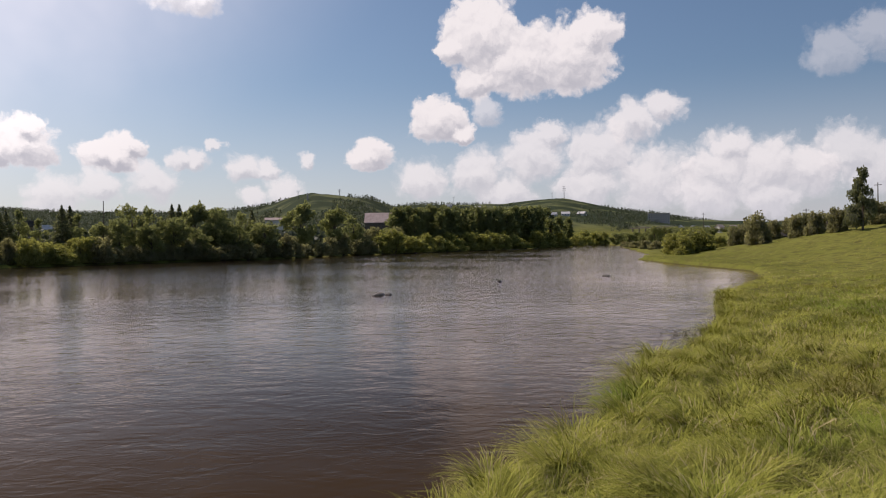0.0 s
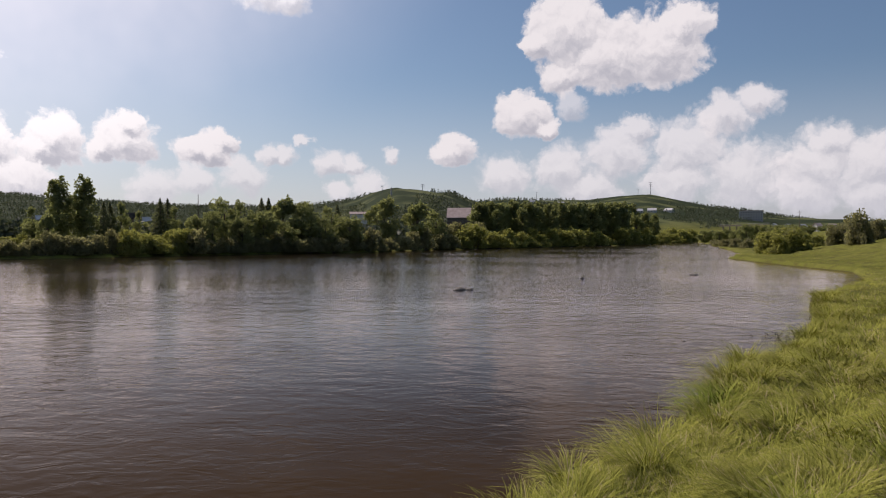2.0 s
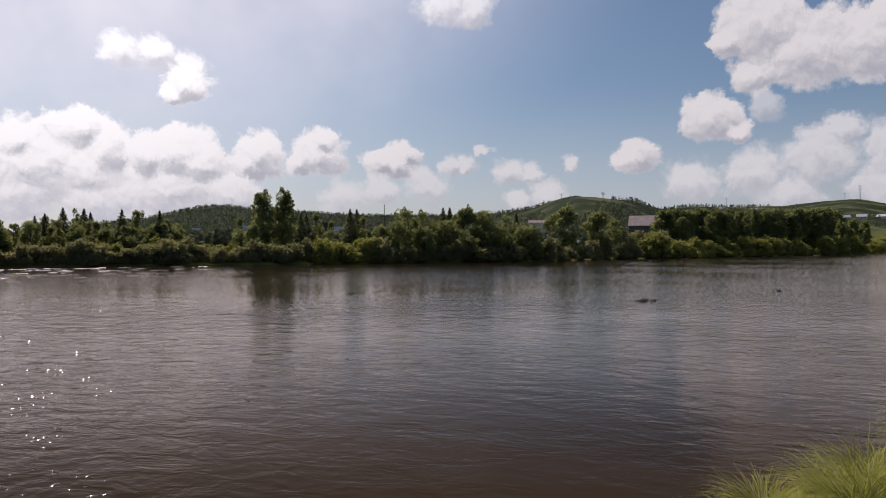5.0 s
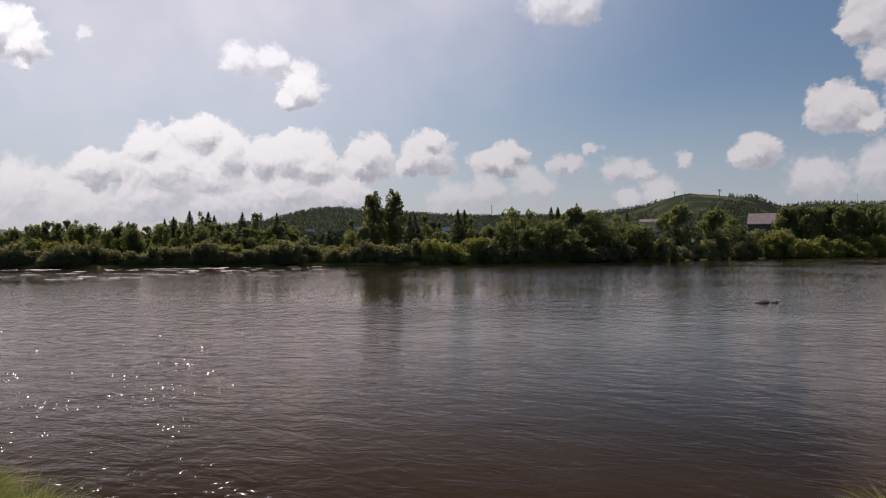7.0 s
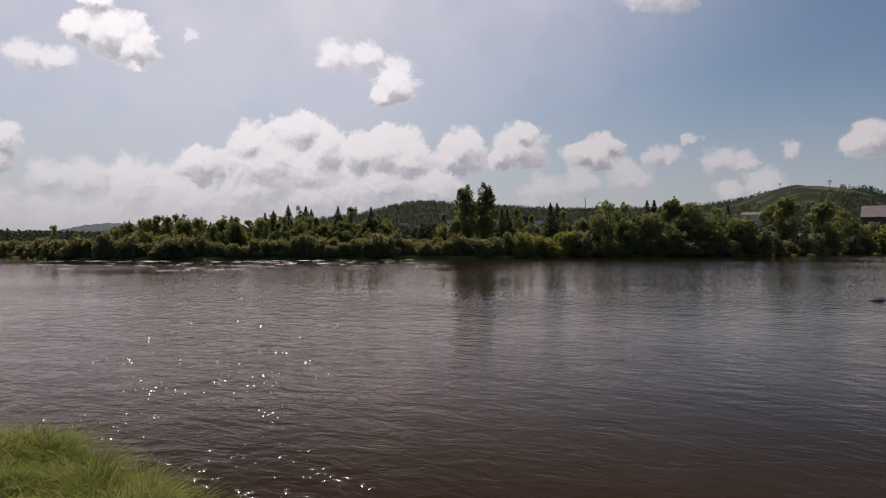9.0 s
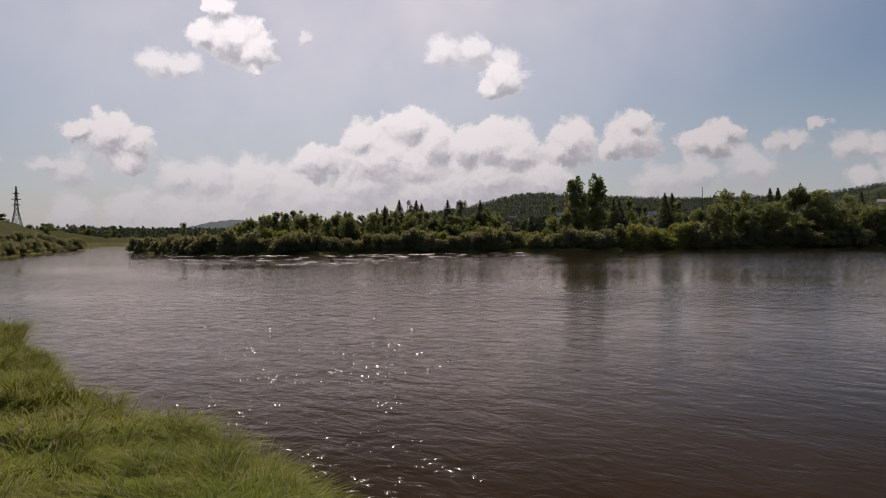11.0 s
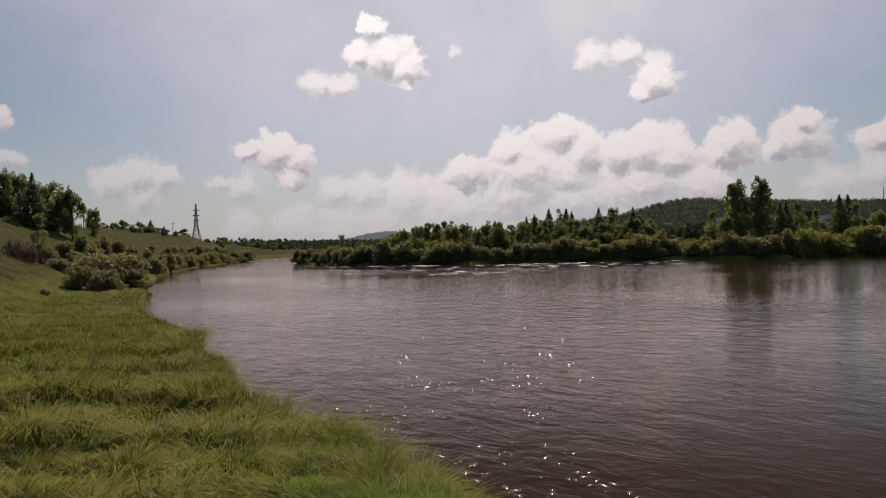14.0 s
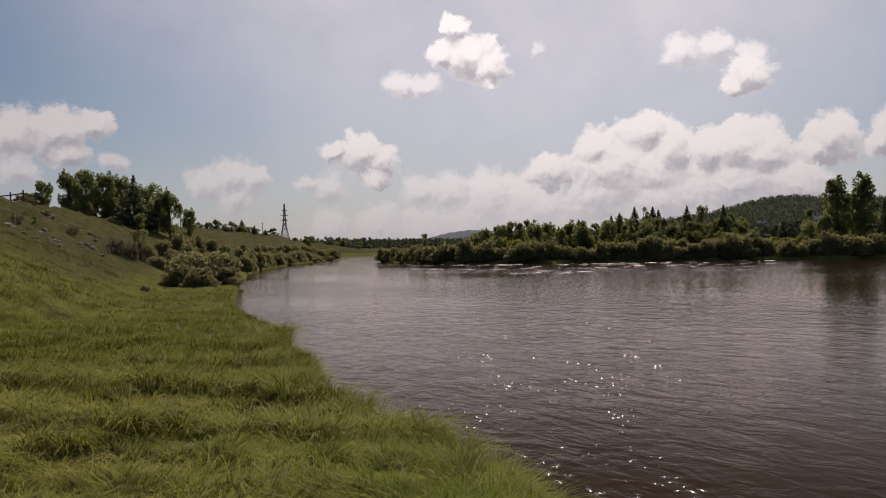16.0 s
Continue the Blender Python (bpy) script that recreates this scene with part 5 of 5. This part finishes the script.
def fence(az0, az1, d0, d1, posts, label):
    root = new("fence")
    places = [spot(az0 + (az1 - az0) * k / (posts - 1), d0 + (d1 - d0) * k / (posts - 1)) for k in range(posts)]
    for x, y, z in places:
        part("post", slab(bmesh.new(), x - 0.06, y - 0.06, z - 0.3, x + 0.06, y + 0.06, z + 1.25), WOOD, root)
    for high in (0.45, 0.95):
        for a, b in zip(places, places[1:]):
            bm = bmesh.new()
            beam(bm, (a[0], a[1], a[2] + high), (b[0], b[1], b[2] + high), 0.11)
            part("rail", bm, WOOD, root)
    tagged(root, label, "fence")


fence(-22.6, -20.1, 106, 107, 6, "grey weathered wooden fence on the grassy slope")
fence(100.8, 95.6, 78, 80, 8, "grey weathered wooden fence on the hillside")


def sticks(name, label, x, y, count, reach, high, seed):
    rng = np.random.default_rng(seed)
    paths = []
    for k in range(count):
        w = rng.uniform(0, 6.28)
        sx, sy = x + rng.normal() * reach * 0.4, y + rng.normal() * reach * 0.2
        paths.append(limb(rng, (sx, sy, -0.15), (sx + reach * math.cos(w), sy + reach * 0.5 * math.sin(w), high * rng.uniform(0.4, 1)), 0.014, 0.004, 0.03))
    v, f = tubes(paths, 5)
    tagged(new(name, fast_mesh(name, v, f, BARK)), label, "branch")


def dead_shrub(az, d, high, seed, label):
    rng = np.random.default_rng(seed)
    x, y, z = spot(az, d)
    paths = []
    for k in range(30):
        w, q = rng.uniform(0, 6.28), rng.uniform(0.1, 0.75)
        foot = (x + 0.12 * math.cos(w), y + 0.12 * math.sin(w), z - 0.15)
        tip = (x + high * q * math.cos(w), y + high * q * math.sin(w), z + high * rng.uniform(0.45, 1.0) * (1.15 - 0.5 * q))
        paths.append(limb(rng, foot, tip, 0.014 * high, 0.004 * high, 0.10 * high))
        for j in range(6):
            u = rng.uniform(0.35, 0.9)
            mid = tuple(f + (t - f) * u for f, t in zip(foot, tip))
            paths.append(limb(rng, mid, tuple(c + rng.normal() * 0.22 * high for c in mid), 0.007 * high, 0.003 * high, 0.03))
    v, f = tubes(paths, 4)
    tagged(new("dead_shrub", fast_mesh("dead_shrub", v, f, TWIG)), label, "shrub", "dead shrubs on the slope")


TWIG = mottled("dry_twigs", (0.075, 0.055, 0.045), (0.16, 0.12, 0.095), 3.0, 0.9)
for k, (az, d, high) in enumerate(((90.7, 54, 1.3), (89.7, 54, 1.5), (88.9, 56, 1.2), (84.9, 47, 1.8), (84.1, 48, 1.6), (86.6, 50, 1.2), (96.8, 47, 0.7), (93.4, 56, 0.8))):
    dead_shrub(az, d, high, 300 + k, "bare brown twiggy shrub on the dry slope")
sticks("driftwood", "tangled dark branches caught at the water's edge", 3.96, 17.89, 26, 0.5, 0.22, 3)
sticks("dead_stalk", "thin dark dead stalk standing at the bank", 2.72, 14.70, 1, 0.05, 0.42, 4)
sticks("dead_stalk", "thin dark dead stalk standing at the bank", -10.74, 3.01, 1, 0.04, 0.42, 5)

# ---- grass ----


def grass_material():
    mat, n = material("bank_grass")
    at = n.add("ShaderNodeTexCoord").outputs["Object"]
    rand = n.add("ShaderNodeNewGeometry").outputs["Random Per Island"]
    patch = n.noise(at, 0.55, 4.0, 0.6)
    spots = n.noise(at, 0.16, 3.0, 0.55)
    col = n.mix(rand, (0.155, 0.165, 0.018), (0.50, 0.495, 0.105))
    col = n.mix(n.math("MULTIPLY", n.ramp(patch.outputs[0], 0.50, 0.72), 0.42), col, (0.36, 0.30, 0.11))
    col = n.mix(n.math("MULTIPLY", n.ramp(spots.outputs[0], 0.52, 0.66), 0.6), col, (0.17, 0.26, 0.030))
    # Dark gaps between tufts, painted into the blade colour in random patches.
    gaps = n.noise(at, 1.5, 3.0, 0.6)
    col = n.mix(n.math("MULTIPLY", n.ramp(gaps.outputs[0], 0.50, 0.68), 0.45), col, (0.095, 0.080, 0.022))
    place = n.add("ShaderNodeSeparateXYZ")
    n.feed(place.inputs[0], at)
    lush = n.math("MULTIPLY", n.ramp(place.outputs[0], -7.0, -17.0), n.ramp(spots.outputs[0], 0.30, 0.55, 0.30, 0.85))
    col = n.mix(lush, col, n.mix(rand, (0.095, 0.125, 0.008), (0.285, 0.325, 0.032)))
    bare = n.math("MULTIPLY", n.ramp(place.outputs[0], -27.0, -40.0), n.ramp(place.outputs[2], 0.75, 1.5))
    col = n.mix(bare, col, n.mix(rand, (0.10, 0.085, 0.026), (0.24, 0.20, 0.075)))
    dry = n.math("GREATER_THAN", rand, 0.90)
    col = n.mix(dry, col, (0.45, 0.37, 0.19))
    p = principled(n, col, 0.85, Specular_IOR_Level=0.05)
    t = n.add("ShaderNodeBsdfTranslucent")
    n.feed(t.inputs[0], n.mix(1.0, col, (1.1, 1.1, 0.6), "MULTIPLY"))
    m = n.add("ShaderNodeMixShader")
    n.feed(m.inputs[0], 0.06)
    n.feed(m.inputs[1], p)
    n.feed(m.inputs[2], t.outputs[0])
    return finish(n, m.outputs[0], mat)


GRASS = grass_material()


def blades(root, way, lean, length, width, steps):
    """Curved, tapering blades; steps: cross lines below the tip."""
    n = len(root)
    side = np.stack([-np.sin(way), np.cos(way), np.zeros(n)], 1)
    out = np.stack([np.cos(way), np.sin(way), np.zeros(n)], 1)
    up = np.array([0, 0, 1.0])
    verts = []
    for k in range(steps + 1):
        u = k / steps
        reach = (lean * u ** 1.6 * length)[:, None]
        rise = (length * (u - 0.55 * lean ** 2 * u ** 2.4))[:, None]
        mid = root + out * reach + up * rise
        if k < steps:
            half = (width * (1 - 0.75 * u) / 2)[:, None]
            verts += [mid - side * half, mid + side * half]
        else:
            verts.append(mid)
    v = np.stack(verts, 1)
    m = v.shape[1]
    tri = []
    for k in range(steps - 1):
        a = 2 * k
        tri += [(a, a + 1, a + 3), (a, a + 3, a + 2)]
    tri.append((m - 3, m - 2, m - 1))
    f = (np.arange(n)[:, None, None] * m + np.array(tri)[None]).reshape(-1, 3)
    return v.reshape(-1, 3), f


def meadow(rng, r0, r1, tufts, per, length, width, steps, spread, around=False):
    """Tufts of grass on the near bank between two distances."""
    n = tufts
    r = np.sqrt(rng.uniform(r0 ** 2, r1 ** 2, n)) if r1 < 14 else np.exp(rng.uniform(math.log(r0), math.log(r1), n))
    az = np.radians(np.where(rng.uniform(size=n) < 0.55, rng.uniform(-36, 60, n), rng.uniform(40, 106, n)))
    if around:
        az = rng.uniform(1.85, 5.66, n)
    x, y = -r * np.sin(az), r * np.cos(az)
    wet, dn, df = in_river(x, y), along(NEAR, x, y), along(FAR, x, y)
    ok = ~wet & (dn < df)
    x, y, dn = x[ok], y[ok], dn[ok]
    n = len(x)
    edge = np.exp(-dn / 0.8)
    heap = smooth(wobble(x, y, 0.75, 5.0) + 0.8 * wobble(x, y, 0.31, 8.0) + 0.5 * wobble(x, y, 2.4, 3.0), -1.3, 1.3)
    tall = (0.34 + 0.95 * heap + 0.12 * edge) * rng.uniform(0.6, 1.3, n)
    tall = np.clip(tall, 0.25, 1.45)
    wind = 1.9 + 1.3 * wobble(x, y, 3.2, 4.0) + 1.5 * wobble(x, y, 0.8, 9.0) + rng.normal(0, 0.8, n)
    x, y, tall, wind, edge = [np.repeat(a, per) for a in (x, y, tall, wind, edge)]
    m = len(x)
    w = rng.uniform(0, 2 * math.pi, m)
    q = spread * np.sqrt(rng.uniform(0, 1, m))
    bx, by = x + q * np.cos(w), y + q * np.sin(w)
    way = np.arctan2(np.sin(w) * 0.7 + np.sin(wind), np.cos(w) * 0.7 + np.cos(wind)) + rng.normal(0, 0.35, m)
    lean = np.clip(rng.normal(1.13, 0.17, m) - 0.10 * edge, 0.35, 1.27)
    z = land(bx, by) - 0.02
    keep = z > -0.05
    root = np.stack([bx, by, z], 1)[keep]
    return blades(root, way[keep], lean[keep], (length * tall * rng.uniform(0.6, 1.2, m))[keep], (width * rng.uniform(0.7, 1.3, m))[keep], steps)


def grass():
    rng = np.random.default_rng(5)
    for r0, r1, tufts, per, length, width, steps, spread, label in (
            (0.3, 7.0, 7200, 34, 0.33, 0.0072, 3, 0.10, "long green grass lodged on the river bank"),
            (7.0, 13.5, 10500, 24, 0.34, 0.0115, 3, 0.13, "long green grass tufts along the water"),
            (13.5, 40, 34000, 12, 0.29, 0.0125, 2, 0.26, "green meadow grass on the bank"),
            (0.3, 12, 5000, 14, 0.32, 0.016, 2, 0.2, "long green grass behind the bank"),
            (40, 120, 60000, 8, 0.17, 0.024, 1, 0.9, "green meadow grass on the slope")):
        v, f = meadow(rng, r0, r1, tufts, per, length, width, steps, spread, "behind" in label)
        tagged(new("grass", fast_mesh("grass", v, f, GRASS)), label, "grass", kind="stuff")


grass()


def distant_woods():
    """Far woods on the hills, one mesh of many small crowns."""
    rng = np.random.default_rng(9)
    n = 85000
    az, r = rng.uniform(-30, 90, n), np.exp(rng.uniform(math.log(215), math.log(1900), n))
    x, y = -r * np.sin(np.radians(az)), r * np.cos(np.radians(az))
    thick = wobble(x, y, 160, 7.0) + 0.6 * wobble(x, y, 55, 8.0)
    bald = np.exp(-((az + 2.8) / 4.2) ** 2) * (r > 700) + np.exp(-((az - 15.7) / 2.2) ** 2) * (r > 600) * 0.9
    ok = (~in_river(x, y)) & (along(FAR, x, y) > 35) & ((along(FAR, x, y) < along(NEAR, x, y)) | ((az > 66) & (r > 440))) & (thick - 2.2 * bald + 0.8 * np.exp(-((az + 10.6) / 5) ** 2) + 3.0 * np.exp(-((az - 41.1) / 7.6) ** 2) > -0.35)
    x, y, r = x[ok], y[ok], r[ok]
    z = land(x, y)
    n, per = len(x), 14
    high = rng.uniform(2.6, 5.2, n)
    lean = np.where(rng.uniform(size=n) < 0.4, 0.2, 0.38)
    u = rng.uniform(0, 1, (n, per))
    w = rng.uniform(0, 6.28, (n, per))
    q = (lean * high)[:, None] * np.sqrt(np.clip(1.05 - u, 0, 1)) * rng.uniform(0.4, 1, (n, per))
    c = np.stack([x[:, None] + q * np.cos(w), y[:, None] + q * np.sin(w), z[:, None] + high[:, None] * (0.05 + 0.95 * u)], -1).reshape(-1, 3)
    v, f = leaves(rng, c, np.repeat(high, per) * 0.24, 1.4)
    tagged(new("distant_woods", fast_mesh("distant_woods", v, f, HAZED_WOODS)), "dark green woods scattered over the far hills", "woods", kind="stuff")


distant_woods()


def tussocks():
    """Thick tufts that hang over the water along the near bank."""
    rng = np.random.default_rng(31)
    meshes = []
    for k in range(5):
        n = 420
        w = rng.uniform(0, 2 * math.pi, n)
        q = 0.16 * np.sqrt(rng.uniform(0, 1, n))
        root = np.stack([q * np.cos(w), q * np.sin(w), np.full(n, -0.05)], 1)
        lean = np.clip(rng.normal(1.02, 0.20, n), 0.2, 1.27)
        v, f = blades(root, w + rng.normal(0, 0.4, n), lean, rng.uniform(0.28, 0.60, n), rng.uniform(0.005, 0.010, n), 4)
        meshes.append(fast_mesh("grass_tussock", v, f, GRASS))
    count = 0
    for (ax, ay), (bx, by) in zip(NEAR, NEAR[1:]):
        if math.hypot(ax, ay) > 24:
            continue
        span = math.hypot(bx - ax, by - ay)
        for k in range(max(1, int(span / 0.6))):
            u = rng.uniform(0, 1)
            inland = rng.uniform(0.05, 0.55)
            x, y = ax + (bx - ax) * u + inland * (by - ay) / span, ay + (by - ay) * u - inland * (bx - ax) / span
            z = float(land(np.array([x]), np.array([y]))[0])
            ob = new("grass_tussock", meshes[count % 5])
            s = rng.uniform(0.65, 1.2) * min(1.0, 0.35 + math.hypot(x, y) / 11)
            ob.matrix_basis = pose(x, y, z - 0.02, 0, 0, rng.uniform(0, 360)) @ Matrix.Diagonal((s, s, s * rng.uniform(0.8, 1.1), 1))
            tagged(ob, "thick tuft of long green grass at the water's edge", "grass tuft", "grass tufts along the bank")
            count += 1


tussocks()


glitter, nodes = material("ripple_crests")
GLITTER = finish(nodes, principled(nodes, (0.06, 0.035, 0.014), 0.22, IOR=1.33), glitter)


def wavelets():
    """Small steep ripples on the river near the bank, which catch the sun."""
    rng = np.random.default_rng(77)
    rings, sides = (0.0, 0.35, 0.7, 1.0), 10
    verts, tris = [], []
    spots = []
    for k in range(40):
        az, d = radians(rng.uniform(49.5, 68)), 6.1 + 9.4 * rng.random() ** 1.7
        for j in range(rng.integers(2, 12)):
            spots.append((-d * math.sin(az) + rng.normal() * 0.26, d * math.cos(az) + rng.normal() * 0.16))
    for k in range(55):
        az, d = radians(rng.uniform(45, 73)), rng.uniform(7, 35)
        spots.append((-d * math.sin(az), d * math.cos(az)))
    wet = in_river(np.array([s[0] for s in spots]), np.array([s[1] for s in spots]))
    for (x, y), ok in zip(spots, wet):
        if not ok:
            continue
        r, turn, base = rng.uniform(0.012, 0.034), rng.uniform(0, 3.14), len(verts)
        high, long = r * rng.uniform(0.22, 0.34), rng.uniform(1.2, 2.4)
        for q in rings:
            for i in range(sides):
                w = 2 * math.pi * i / sides
                a, b = q * r * long * math.cos(w), q * r * math.sin(w)
                verts.append((x + a * math.cos(turn) - b * math.sin(turn), y + a * math.sin(turn) + b * math.cos(turn), 0.002 + high * (1 - q * q) - 0.003 * q))
        for k in range(len(rings) - 1):
            for i in range(sides):
                p, q = base + k * sides + i, base + k * sides + (i + 1) % sides
                tris += [(p, p + sides, q + sides), (p, q + sides, q)]
    mesh = fast_mesh("ripples", np.array(verts), np.array(tris), GLITTER)
    mesh.polygons.foreach_set("use_smooth", [True] * len(mesh.polygons))
    tagged(new("ripples", mesh), "small steep ripples glittering on the brown river", "ripples", kind="stuff")


# Foam, with the sky's glare on broken water put into its pale colour.
foam_glare, nodes = material("riffle_foam_glare")
grain = nodes.noise(nodes.add("ShaderNodeTexCoord").outputs["Object"], 9.0, 4.0, 0.6)
FOAM_GLARE = finish(nodes, principled(nodes, nodes.mix(nodes.ramp(grain.outputs[0], 0.35, 0.65), (0.14, 0.115, 0.105), (0.40, 0.37, 0.36)), 0.45), foam_glare)


def riffles():
    """Low broken crests where the current runs over the shallows before the far bank."""
    rng = np.random.default_rng(19)
    verts, tris, steps = [], [], 9
    # Pale crests spread wide to brighten the far water.
    for k in range(190):
        az = rng.uniform(43, 70) if k < 150 else rng.uniform(-1, 11)
        d = far_bank_at(az) - (3 + 34 * rng.random() ** 1.6) * (1 if k < 150 else 2.5)
        x, y = -d * math.sin(radians(az)), d * math.cos(radians(az))
        turn = radians(52 if k < 150 else 60) + rng.normal() * 0.35
        long, wide, high = rng.uniform(0.15, 0.9), rng.uniform(0.02, 0.06), rng.uniform(0.008, 0.024)
        bend, base = rng.normal() * 0.08, len(verts)
        for i in range(steps):
            u = i / (steps - 1) * 2 - 1
            swell = math.sqrt(max(0.0, 1 - u * u)) * (0.75 + 0.5 * rng.random())
            for v, h in ((-1, -0.01), (-0.35, 0.75 * high), (0.25, high), (1, -0.01)):
                a, b = u * long, v * wide * swell + bend * u * u
                verts.append((x + a * math.cos(turn) - b * math.sin(turn), y + a * math.sin(turn) + b * math.cos(turn), h * swell))
        for i in range(steps - 1):
            for j in range(3):
                p = base + 4 * i + j
                tris += [(p, p + 4, p + 5), (p, p + 5, p + 1)]
    mesh = fast_mesh("riffle", np.array(verts), np.array(tris), FOAM_GLARE)
    mesh.polygons.foreach_set("use_smooth", [True] * len(mesh.polygons))
    tagged(new("riffle", mesh), "pale broken crests of fast shallow water", "riffle", kind="stuff")


wavelets()
riffles()
